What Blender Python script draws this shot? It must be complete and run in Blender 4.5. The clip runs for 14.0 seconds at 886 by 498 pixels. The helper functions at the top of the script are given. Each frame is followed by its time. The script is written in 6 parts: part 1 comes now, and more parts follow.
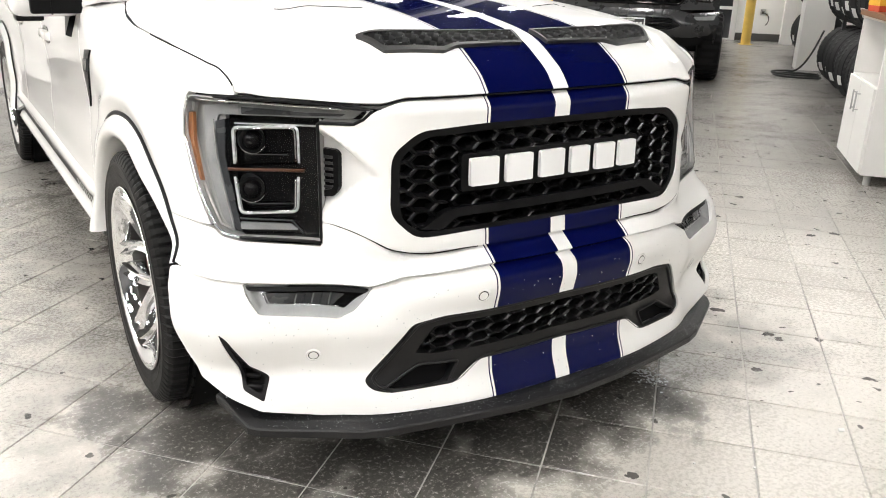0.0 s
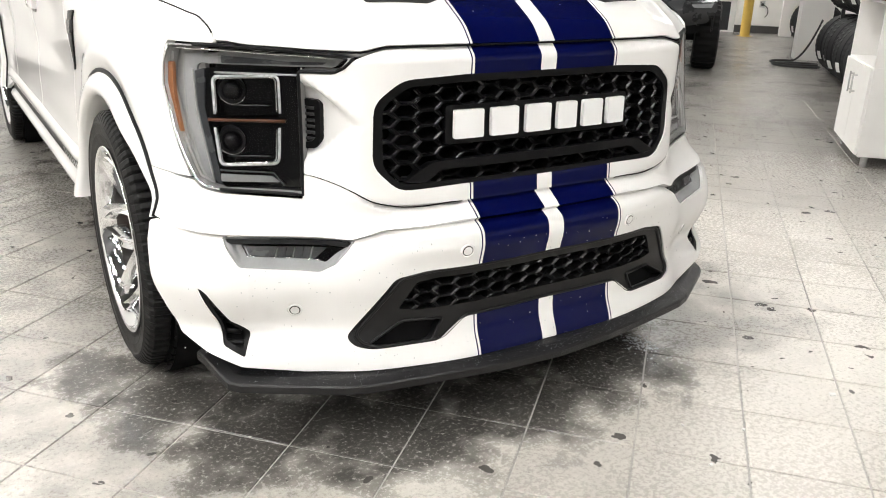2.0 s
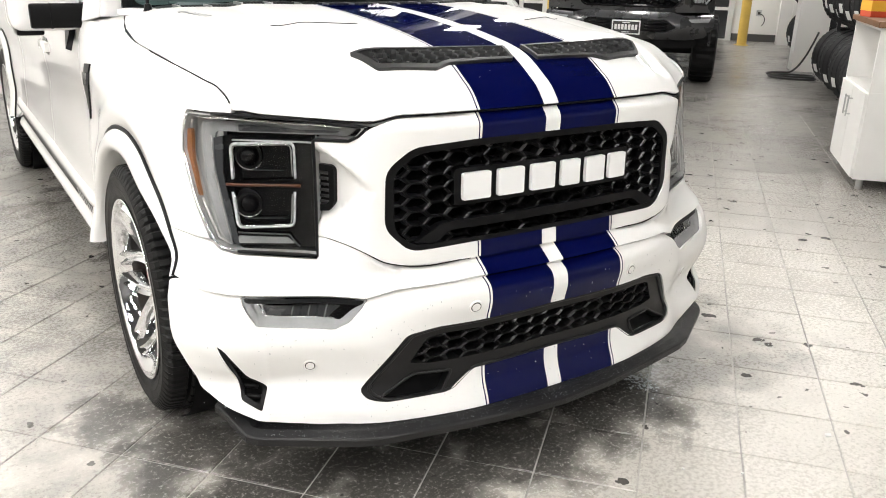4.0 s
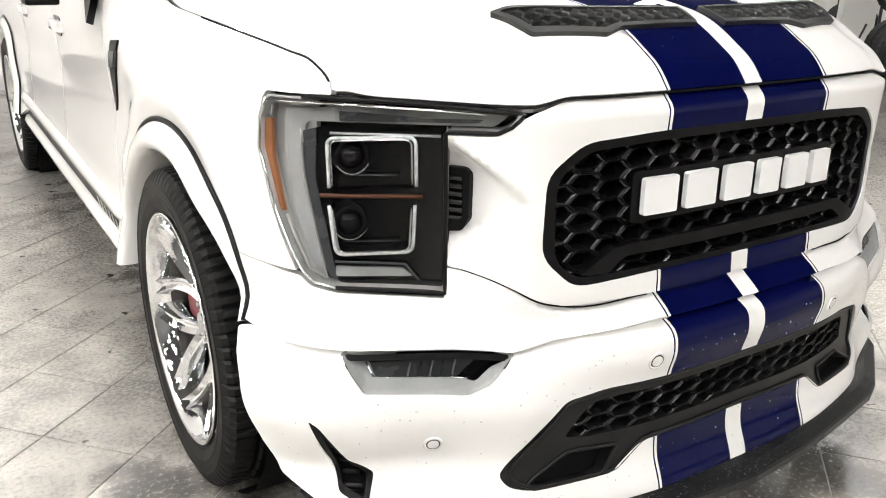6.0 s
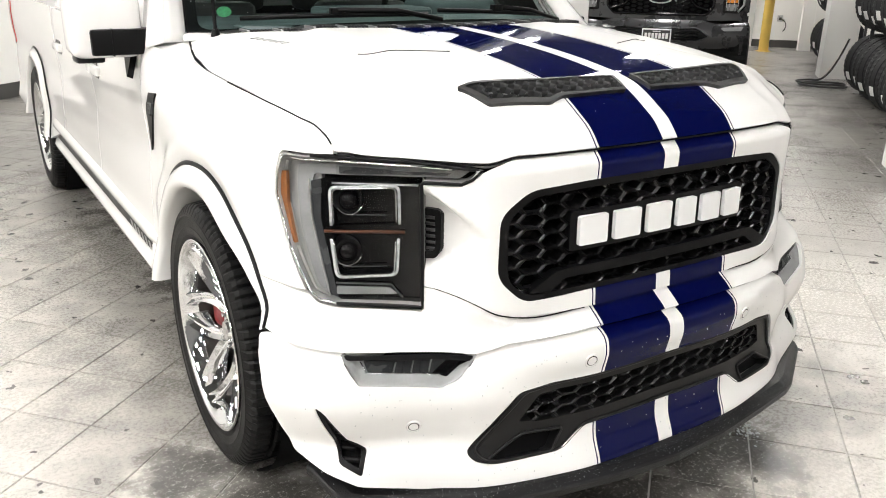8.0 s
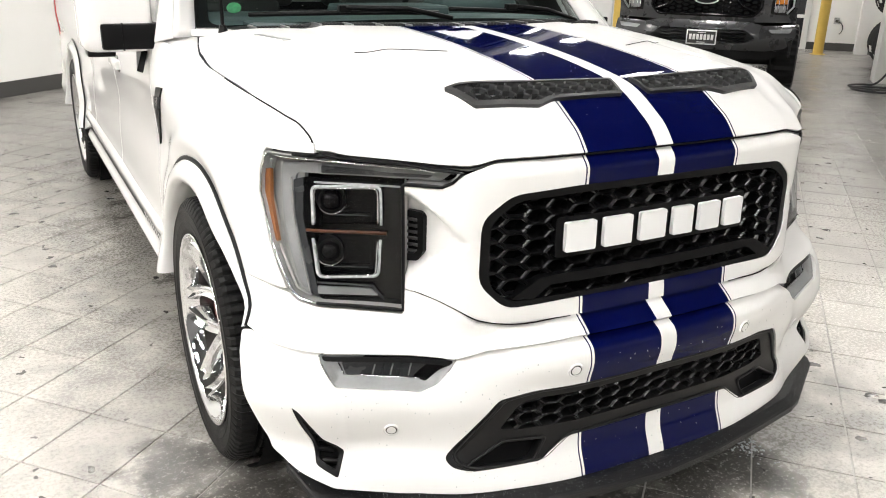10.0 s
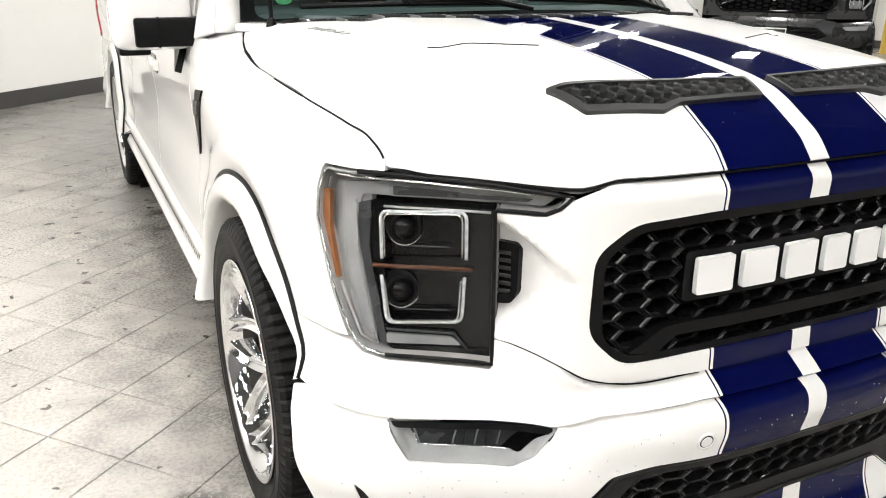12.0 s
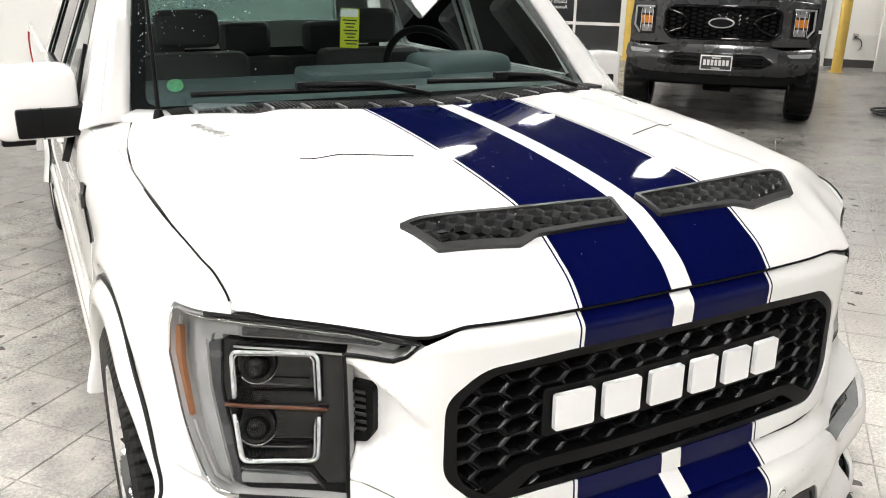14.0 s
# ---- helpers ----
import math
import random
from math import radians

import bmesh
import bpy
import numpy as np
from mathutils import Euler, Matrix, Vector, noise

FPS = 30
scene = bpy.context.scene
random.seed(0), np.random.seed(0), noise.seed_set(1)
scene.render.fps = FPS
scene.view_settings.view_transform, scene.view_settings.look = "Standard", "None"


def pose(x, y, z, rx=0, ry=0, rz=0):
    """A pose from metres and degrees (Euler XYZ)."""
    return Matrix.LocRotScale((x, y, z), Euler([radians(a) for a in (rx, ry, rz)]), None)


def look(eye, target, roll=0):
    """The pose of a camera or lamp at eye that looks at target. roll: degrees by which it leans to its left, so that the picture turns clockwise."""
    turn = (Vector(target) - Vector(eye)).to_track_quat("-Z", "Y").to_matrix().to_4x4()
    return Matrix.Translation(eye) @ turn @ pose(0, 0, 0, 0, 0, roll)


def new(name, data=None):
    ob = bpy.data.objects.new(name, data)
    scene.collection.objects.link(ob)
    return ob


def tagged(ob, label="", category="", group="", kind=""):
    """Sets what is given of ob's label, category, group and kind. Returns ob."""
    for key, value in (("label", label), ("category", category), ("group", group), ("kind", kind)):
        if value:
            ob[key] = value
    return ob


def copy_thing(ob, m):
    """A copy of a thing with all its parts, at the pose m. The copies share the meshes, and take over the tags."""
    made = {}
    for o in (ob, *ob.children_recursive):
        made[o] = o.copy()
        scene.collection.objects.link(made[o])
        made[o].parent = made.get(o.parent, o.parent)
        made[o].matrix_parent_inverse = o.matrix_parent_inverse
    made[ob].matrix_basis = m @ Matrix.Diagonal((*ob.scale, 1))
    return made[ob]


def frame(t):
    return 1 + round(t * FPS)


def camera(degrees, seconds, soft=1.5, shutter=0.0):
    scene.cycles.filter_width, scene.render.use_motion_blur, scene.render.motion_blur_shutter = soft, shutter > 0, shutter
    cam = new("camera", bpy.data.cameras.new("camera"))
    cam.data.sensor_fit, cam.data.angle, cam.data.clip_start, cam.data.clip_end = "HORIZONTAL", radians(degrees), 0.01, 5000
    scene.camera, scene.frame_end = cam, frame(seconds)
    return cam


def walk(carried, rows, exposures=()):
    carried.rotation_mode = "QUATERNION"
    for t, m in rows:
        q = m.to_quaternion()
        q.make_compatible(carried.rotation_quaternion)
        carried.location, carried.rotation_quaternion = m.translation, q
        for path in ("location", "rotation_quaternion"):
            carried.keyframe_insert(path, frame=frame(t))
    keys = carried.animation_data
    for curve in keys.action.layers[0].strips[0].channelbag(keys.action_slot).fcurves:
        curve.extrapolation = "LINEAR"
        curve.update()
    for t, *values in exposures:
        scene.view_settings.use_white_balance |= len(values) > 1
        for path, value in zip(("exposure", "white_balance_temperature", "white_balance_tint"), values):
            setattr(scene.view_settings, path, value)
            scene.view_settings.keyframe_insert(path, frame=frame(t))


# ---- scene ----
cam = camera(57.5, 14.0, soft=1.0)
PATH = [
    (0, (-1.447, 0.494, 1.38), (-0.435, 2.081, 0.705), 1.5),
    (0.5, (-1.445, 0.474, 1.326), (-0.434, 2.059, 0.644), 1.6),
    (1, (-1.436, 0.463, 1.297), (-0.426, 2.049, 0.616), 1.6),
    (1.5, (-1.429, 0.455, 1.286), (-0.417, 2.041, 0.608), 1.6),
    (2, (-1.413, 0.462, 1.263), (-0.402, 2.048, 0.583), 1.6),
    (2.5, (-1.408, 0.456, 1.25), (-0.396, 2.043, 0.574), 1.6),
    (2.7, (-1.404, 0.457, 1.27), (-0.396, 2.042, 0.583), 1.6),
    (3.2, (-1.407, 0.451, 1.324), (-0.402, 2.034, 0.628), 1.5),
    (3.75, (-1.434, 0.449, 1.398), (-0.423, 2.033, 0.713), 1.4),
    (4.3, (-1.478, 0.486, 1.457), (-0.46, 2.071, 0.786), 1.3),
    (4.8, (-1.529, 0.582, 1.47), (-0.511, 2.168, 0.801), 1.2),
    (5, (-1.556, 0.651, 1.463), (-0.54, 2.236, 0.79), 1.2),
    (5.5, (-1.527, 0.871, 1.404), (-0.512, 2.457, 0.729), 1.1),
    (6, (-1.426, 1.122, 1.285), (-0.413, 2.708, 0.61), 1.1),
    (6.5, (-1.405, 1.193, 1.248), (-0.393, 2.781, 0.574), 1.1),
    (7, (-1.444, 1.117, 1.304), (-0.434, 2.707, 0.63), 1.0),
    (7.5, (-1.515, 0.959, 1.385), (-0.506, 2.551, 0.716), 1.0),
    (8, (-1.576, 0.771, 1.473), (-0.57, 2.365, 0.806), 0.9),
    (8.2, (-1.591, 0.707, 1.492), (-0.581, 2.3, 0.826), 0.9),
    (8.7, (-1.581, 0.614, 1.517), (-0.577, 2.21, 0.851), 1.1),
    (9.25, (-1.515, 0.594, 1.517), (-0.54, 2.207, 0.848), 1.2),
    (9.8, (-1.443, 0.669, 1.493), (-0.518, 2.309, 0.819), 1.4),
    (10.3, (-1.416, 0.826, 1.456), (-0.552, 2.498, 0.778), 1.4),
    (10.5, (-1.419, 0.927, 1.435), (-0.589, 2.615, 0.754), 1.4),
    (11, (-1.362, 1.129, 1.363), (-0.577, 2.837, 0.681), 1.2),
    (11.5, (-1.346, 1.155, 1.364), (-0.559, 2.864, 0.684), 0.9),
    (12, (-1.35, 1.1, 1.42), (-0.533, 2.797, 0.748), 0.8),
    (12.5, (-1.315, 1.055, 1.538), (-0.467, 2.74, 0.874), 0.8),
    (13, (-1.219, 1.038, 1.613), (-0.352, 2.715, 0.954), 0.8),
    (13.5, (-1.128, 1.06, 1.642), (-0.253, 2.735, 0.985), 0.8),
    (14, (-1.102, 1.104, 1.646), (-0.223, 2.775, 0.988), 0.9),
]
walk(cam, [(t, look(eye, target, roll)) for t, eye, target, roll in PATH])
from mathutils.geometry import delaunay_2d_cdt

LAMP = 67.0

# ---- light of the hall: strip luminaires under the ceiling ----
ROOM = 41.5                      # degrees by which the hall's axes are turned from the truck's
CR, SR = math.cos(radians(ROOM)), math.sin(radians(ROOM))


def room(d, n, z=0.0):
    """Hall axes: d towards the overhead door, n towards the tyre racks."""
    return Vector((d * CR + n * SR, d * SR - n * CR, z))


world = bpy.data.worlds.new("world")
scene.world = world
world.use_nodes = True
world.node_tree.nodes["Background"].inputs[0].default_value = (0.9, 0.93, 1.0, 1)
world.node_tree.nodes["Background"].inputs[1].default_value = 0.01


# ---- materials ----
def node_mat(name):
    m = bpy.data.materials.new(name)
    m.use_nodes = True
    return m, m.node_tree.nodes, m.node_tree.links, m.node_tree.nodes["Principled BSDF"]


def surface(name, color, rough=0.5, metal=0.0, coat=0.0, vary=0.06, scale=6.0, bump=0.0, grain=120.0, spec=0.5, emit=None, power=0.0):
    """A plain surface with variation at two scales and fine relief."""
    m, nodes, links, p = node_mat(name)
    p.inputs["Metallic"].default_value = metal
    p.inputs["Coat Weight"].default_value = coat
    p.inputs["Coat IOR"].default_value = 1.38
    p.inputs["Coat Roughness"].default_value = 0.03
    p.inputs["Specular IOR Level"].default_value = spec
    co = nodes.new("ShaderNodeTexCoord")
    big = nodes.new("ShaderNodeTexNoise")
    big.inputs["Scale"].default_value = scale
    big.inputs["Detail"].default_value = 4
    fine = nodes.new("ShaderNodeTexNoise")
    fine.inputs["Scale"].default_value = grain
    fine.inputs["Detail"].default_value = 3
    links.new(co.outputs["Object"], big.inputs["Vector"])
    links.new(co.outputs["Object"], fine.inputs["Vector"])
    add = nodes.new("ShaderNodeMath")
    add.operation = "MULTIPLY_ADD"
    add.inputs[1].default_value = 0.35
    links.new(fine.outputs["Fac"], add.inputs[0])
    links.new(big.outputs["Fac"], add.inputs[2])
    ramp = nodes.new("ShaderNodeMapRange")
    ramp.inputs["From Min"].default_value = 0.35
    ramp.inputs["From Max"].default_value = 1.0
    ramp.inputs["To Min"].default_value = 1 - vary
    ramp.inputs["To Max"].default_value = 1 + vary
    links.new(add.outputs[0], ramp.inputs["Value"])
    mul = nodes.new("ShaderNodeVectorMath")
    mul.operation = "SCALE"
    mul.inputs[0].default_value = color
    links.new(ramp.outputs["Result"], mul.inputs["Scale"])
    links.new(mul.outputs[0], p.inputs["Base Color"])
    rr = nodes.new("ShaderNodeMapRange")
    rr.inputs["From Min"].default_value = 0.3
    rr.inputs["From Max"].default_value = 0.7
    rr.inputs["To Min"].default_value = max(0.0, rough * 0.85)
    rr.inputs["To Max"].default_value = min(1.0, rough * 1.15)
    links.new(big.outputs["Fac"], rr.inputs["Value"])
    links.new(rr.outputs["Result"], p.inputs["Roughness"])
    if bump:
        b = nodes.new("ShaderNodeBump")
        b.inputs["Strength"].default_value = bump
        b.inputs["Distance"].default_value = 0.002
        links.new(fine.outputs["Fac"], b.inputs["Height"])
        links.new(b.outputs[0], p.inputs["Normal"])
    if emit:
        p.inputs["Emission Color"].default_value = (*emit, 1)
        p.inputs["Emission Strength"].default_value = power
    return m


WHITE, NAVY = (0.80, 0.795, 0.785), (0.0009, 0.0020, 0.031)


def striped_paint(name):
    """White clear-coated paint with two navy bands, a white gap between them and a pinstripe outside each."""
    m, nodes, links, p = node_mat(name)
    p.inputs["Roughness"].default_value = 0.4
    p.inputs["Specular IOR Level"].default_value = 0.0
    p.inputs["Coat Weight"].default_value = 0.55
    p.inputs["Coat IOR"].default_value = 1.40
    p.inputs["Coat Roughness"].default_value = 0.04
    co = nodes.new("ShaderNodeTexCoord")
    sep = nodes.new("ShaderNodeSeparateXYZ")
    links.new(co.outputs["Object"], sep.inputs[0])
    ab = nodes.new("ShaderNodeMath")
    ab.operation = "ABSOLUTE"
    links.new(sep.outputs["X"], ab.inputs[0])

    def band(lo, hi):
        a = nodes.new("ShaderNodeMath")
        a.operation = "GREATER_THAN"
        a.inputs[1].default_value = lo
        b = nodes.new("ShaderNodeMath")
        b.operation = "LESS_THAN"
        b.inputs[1].default_value = hi
        c = nodes.new("ShaderNodeMath")
        c.operation = "MULTIPLY"
        links.new(ab.outputs[0], a.inputs[0])
        links.new(ab.outputs[0], b.inputs[0])
        links.new(a.outputs[0], c.inputs[0])
        links.new(b.outputs[0], c.inputs[1])
        return c
    one, two = band(0.026, 0.238), band(0.2445, 0.2485)
    total = nodes.new("ShaderNodeMath")
    links.new(one.outputs[0], total.inputs[0])
    links.new(two.outputs[0], total.inputs[1])
    noise_tex = nodes.new("ShaderNodeTexNoise")
    noise_tex.inputs["Scale"].default_value = 900
    links.new(co.outputs["Object"], noise_tex.inputs["Vector"])
    flake = nodes.new("ShaderNodeMixRGB")
    flake.inputs[1].default_value = (*NAVY, 1)
    flake.inputs[2].default_value = (NAVY[0] * 2.2, NAVY[1] * 2.0, NAVY[2] * 1.5, 1)
    links.new(noise_tex.outputs["Fac"], flake.inputs[0])
    mix = nodes.new("ShaderNodeMixRGB")
    mix.inputs[1].default_value = (*WHITE, 1)
    links.new(flake.outputs[0], mix.inputs[2])
    links.new(total.outputs[0], mix.inputs[0])
    links.new(mix.outputs[0], p.inputs["Base Color"])
    return m


paint = surface("white_clearcoat", WHITE, 0.4, coat=1.0, spec=0.0, vary=0.012, scale=3.0, grain=300)
striped = striped_paint("white_and_navy_clearcoat")
black_trim = surface("black_textured_plastic", (0.0035, 0.0035, 0.004), 0.38, vary=0.15, bump=0.12, grain=500, spec=0.16)
black_gloss = surface("black_gloss_plastic", (0.002, 0.002, 0.0024), 0.08, vary=0.1, scale=9, spec=0.28)
dark_inside = surface("dark_inner_steel", (0.004, 0.004, 0.0045), 0.7, vary=0.2, spec=0.15)
rubber = surface("tyre_rubber", (0.0042, 0.0042, 0.0045), 0.5, vary=0.22, bump=0.25, grain=260, spec=0.2)
wheel_chrome = surface("wheel_chrome", (0.80, 0.81, 0.82), 0.035, metal=1.0, vary=0.03, bump=0.32, grain=60)
chrome = surface("chrome", (0.86, 0.87, 0.88), 0.06, metal=1.0, vary=0.03)
wall_paint = surface("white_wall_paint", (0.84, 0.83, 0.80), 0.55, vary=0.03, scale=1.2, bump=0.08, grain=90)


# ---- building helpers ----
def obj(name, verts, faces, material, parent=None, label="", smooth=True, normals=None):
    me = bpy.data.meshes.new(name)
    me.from_pydata([tuple(v) for v in verts], [], [tuple(f) for f in faces])
    me.materials.append(material)
    me.update()
    if smooth:
        me.polygons.foreach_set("use_smooth", [True] * len(me.polygons))
    if normals is not None:
        me.normals_split_custom_set_from_vertices([tuple(n) for n in normals])
    ob = new(name, me)
    if parent is not None:
        ob.parent = parent
    if label:
        ob["label"] = label
    return ob


def part(name, bm, material, parent=None, label="", smooth=False, angle=35):
    me = bpy.data.meshes.new(name)
    bmesh.ops.recalc_face_normals(bm, faces=bm.faces)
    if smooth:
        for f in bm.faces:
            f.smooth = True
        for e in bm.edges:
            if len(e.link_faces) == 2 and e.calc_face_angle(0) > radians(angle):
                e.smooth = False
    bm.to_mesh(me)
    bm.free()
    me.materials.append(material)
    ob = new(name, me)
    if parent is not None:
        ob.parent = parent
    if label:
        ob["label"] = label
    return ob


def thing(name, label, category, at=(0, 0, 0), turn=0.0, group="", kind=""):
    ob = new(name)
    ob.empty_display_size = 0.1
    ob.matrix_basis = pose(*at, 0, 0, turn)
    return tagged(ob, label, category, group, kind)


def box(bm, x0, x1, y0, y1, z0, z1, bevel=0.0, m=None, seg=2):
    made = bmesh.ops.create_cube(bm, size=1.0)["verts"]
    for v in made:
        v.co = Vector((x0 + (v.co.x + 0.5) * (x1 - x0), y0 + (v.co.y + 0.5) * (y1 - y0), z0 + (v.co.z + 0.5) * (z1 - z0)))
    if bevel:
        edges = list({e for v in made for e in v.link_edges})
        made = bmesh.ops.bevel(bm, geom=edges, offset=bevel, segments=seg, affect="EDGES", profile=0.6)["verts"]
    if m is not None:
        bmesh.ops.transform(bm, matrix=m, verts=list(made))
    return made


def boxes(*rows, bevel=0.0):
    bm = bmesh.new()
    for r in rows:
        box(bm, *r, bevel=bevel)
    return bm


def tube(bm, a, b, r0, r1=None, seg=16):
    a, b = Vector(a), Vector(b)
    r1 = r0 if r1 is None else r1
    m = Matrix.Translation((a + b) / 2) @ (b - a).to_track_quat("Z", "Y").to_matrix().to_4x4()
    return bmesh.ops.create_cone(bm, cap_ends=True, segments=seg, radius1=r0, radius2=r1, depth=(b - a).length, matrix=m)["verts"]


def spun(profile, seg, axis_x=0.0, close=True):
    """A mesh turned round the x axis: profile rows of (x, radius)."""
    verts, faces = [], []
    k = len(profile)
    for i in range(seg):
        a = 2 * math.pi * i / seg
        for x, r in profile:
            verts.append((x, r * math.cos(a), r * math.sin(a)))
    for i in range(seg):
        j = (i + 1) % seg
        for q in range(k - 1 if not close else k):
            w = (q + 1) % k
            faces.append((i * k + q, i * k + w, j * k + w, j * k + q))
    return verts, faces


def rounded(points, r=0.01, n=4):
    """A closed outline with its corners rounded; a third number in a point is its own radius."""
    out, k = [], len(points)
    for i, p in enumerate(points):
        a, b, c = (np.array(points[(i + j) % k][:2], float) for j in (-1, 0, 1))
        rr = p[2] if len(p) > 2 else r
        la, lc = np.linalg.norm(a - b), np.linalg.norm(c - b)
        cut = min(rr, la * 0.45, lc * 0.45)
        if cut < 1e-4:
            out.append(b)
            continue
        p0, p1 = b + (a - b) / la * cut, b + (c - b) / lc * cut
        for t in np.linspace(0, 1, n + 1):
            out.append((1 - t) ** 2 * p0 + 2 * t * (1 - t) * b + t * t * p1)
    return np.array(out)


def mirrored(half):
    """A whole outline from its half with u > 0, listed from the middle's top to the middle's bottom."""
    return [tuple(p) for p in half] + [(-p[0], *p[1:]) for p in reversed(half) if p[0] > 1e-6]


def resample(loop, step):
    out = []
    for a, b in zip(loop, np.roll(loop, -1, axis=0)):
        n = max(1, int(math.ceil(np.linalg.norm(b - a) / step)))
        out += [a + (b - a) * i / n for i in range(n)]
    return np.array(out)


def inside(points, loop):
    x, y = points[:, 0], points[:, 1]
    hit = np.zeros(len(points), bool)
    for (x0, y0), (x1, y1) in zip(loop, np.roll(loop, -1, axis=0)):
        if y0 == y1:
            continue
        hit ^= ((y0 > y) != (y1 > y)) & (x < (x1 - x0) * (y - y0) / (y1 - y0) + x0)
    return hit


def filled(outline, holes, step):
    """Triangles over an outline with holes: the points, the triangles and the loops as rows of indices."""
    loops = [resample(np.array(l, float), step) for l in (outline, *holes)]
    edge = np.concatenate(loops)
    lo, hi = edge.min(0), edge.max(0)
    rows = np.arange(lo[1], hi[1], step * 0.87)
    grid = np.array([(x + (i % 2) * step / 2, y) for i, y in enumerate(rows) for x in np.arange(lo[0], hi[0], step)])
    grid = grid[inside(grid, loops[0])]
    for h in loops[1:]:
        grid = grid[~inside(grid, h)]
    if len(grid):
        far = np.concatenate([np.sqrt(((g[:, None] - edge[None]) ** 2).sum(-1)).min(1) for g in np.array_split(grid, max(1, len(grid) // 1500))])
        grid = grid[far > 0.5 * step]
    points = np.concatenate([edge, grid]) if len(grid) else edge
    edges, start = [], 0
    for l in loops:
        n = len(l)
        edges += [(start + i, start + (i + 1) % n) for i in range(n)]
        start += n
    made = delaunay_2d_cdt([Vector(p) for p in points], edges, [], 0, 1e-7)
    pts, tris = np.array([tuple(v) for v in made[0]]), [f for f in made[2] if len(f) == 3]
    mid = np.array([pts[list(f)].mean(0) for f in tris])
    keep = inside(mid, loops[0])
    for h in loops[1:]:
        keep &= ~inside(mid, h)
    at = {}
    for new_i, olds in enumerate(made[3]):
        for o in olds:
            at[o] = new_i
    rings, start = [], 0
    for l in loops:
        rings.append([at.get(start + i, start + i) for i in range(len(l))])
        start += len(l)
    return pts, [f for f, k in zip(tris, keep) if k], rings


def sheet(name, fn, outline, material, parent=None, holes=(), step=0.02, depth=0.012, lift=0.0, label="", centre=(0, 5, 0.5), flip=False):
    """A panel: fn(u, v) gives its place; it has an edge of that depth turned inwards, with a small rounding."""
    pts, tris, rings = filled(outline, holes, step)
    u, v = pts[:, 0], pts[:, 1]
    e = 5e-4
    place = fn(u, v)
    nor = np.cross(fn(u + e, v) - fn(u - e, v), fn(u, v + e) - fn(u, v - e))
    nor /= np.linalg.norm(nor, axis=1)[:, None] + 1e-12
    sign = np.sign(((place - np.array(centre)) * nor).sum(1).mean()) or 1.0
    nor *= sign * (-1 if flip else 1)
    place = place + nor * lift
    verts, normals, faces = list(place), list(nor), []
    for a, b, c in tris:
        k = np.cross(place[b] - place[a], place[c] - place[a]) @ (nor[a] + nor[b] + nor[c])
        faces.append((a, b, c) if k > 0 else (a, c, b))
    for ring in rings:
        n, base = len(ring), len(verts)
        for i, q in enumerate(ring):
            t = place[ring[(i + 1) % n]] - place[ring[i - 1]]
            side = np.cross(t, nor[q])
            side /= np.linalg.norm(side) + 1e-12
            verts += [place[q], place[q] - nor[q] * depth]
            normals += [side, side]
        for i in range(n):
            a, b = base + 2 * i, base + 2 * ((i + 1) % n)
            faces.append((a, a + 1, b + 1, b))
    # the edge's faces look away from the panel's middle
    verts_a = np.array(verts)
    start = len(tris)
    for ring in rings:
        n = len(ring)
        f = faces[start]
        k = np.cross(verts_a[f[1]] - verts_a[f[0]], verts_a[f[3]] - verts_a[f[0]])
        inner = place[ring[0]] - (place[list(tris[next(i for i, t in enumerate(tris) if ring[0] in t)])].mean(0))
        if k @ inner < 0:
            for i in range(start, start + n):
                faces[i] = faces[i][::-1]
        for i in range(start, start + n):
            f = faces[i]
            k = np.cross(verts_a[f[1]] - verts_a[f[0]], verts_a[f[3]] - verts_a[f[0]])
            k /= np.linalg.norm(k) + 1e-12
            for w in f:
                if k @ normals[w] < 0:
                    normals[w] = -normals[w]
        start += n
    return obj(name, verts, faces, material, parent, label, True, normals)


def spline(xs, ys):
    xs, ys = np.array(xs, float), np.array(ys, float)
    h = np.diff(xs)
    dl = np.diff(ys) / h
    m = np.zeros(len(xs))
    m[1:-1] = (dl[:-1] * h[1:] + dl[1:] * h[:-1]) / (h[1:] + h[:-1])
    m[0], m[-1] = dl[0], dl[-1]

    def f(q):
        q = np.asarray(q, float)
        i = np.clip(np.searchsorted(xs, q) - 1, 0, len(h) - 1)
        w, g = (q - xs[i]) / h[i], h[i]
        return (2 * w**3 - 3 * w * w + 1) * ys[i] + (w**3 - 2 * w * w + w) * g * m[i] + (3 * w * w - 2 * w**3) * ys[i + 1] + (w**3 - w * w) * g * m[i + 1]
    return f


def ease(a, b, v):
    w = np.clip((v - a) / (b - a), 0, 1)
    return w * w * (3 - 2 * w)


# ---- the truck's skin: one plan curve from the middle of the nose along the side ----
PLAN_X = [0, 0.15, 0.28, 0.42, 0.53, 0.66, 0.76, 0.83, 0.875, 0.905, 0.935, 0.955, 0.97, 0.978, 0.98, 0.98]
PLAN_Y = [2.163, 2.164, 2.173, 2.203, 2.240, 2.316, 2.378, 2.428, 2.486, 2.566, 2.696, 2.866, 3.066, 3.42, 5.02, 9.02]
PLAN_S = np.r_[0, np.cumsum(np.hypot(np.diff(PLAN_X), np.diff(PLAN_Y)))]
plan_x, plan_y = spline(PLAN_S, PLAN_X), spline(PLAN_S, PLAN_Y)
s_of_y = spline(PLAN_Y[7:], PLAN_S[7:])
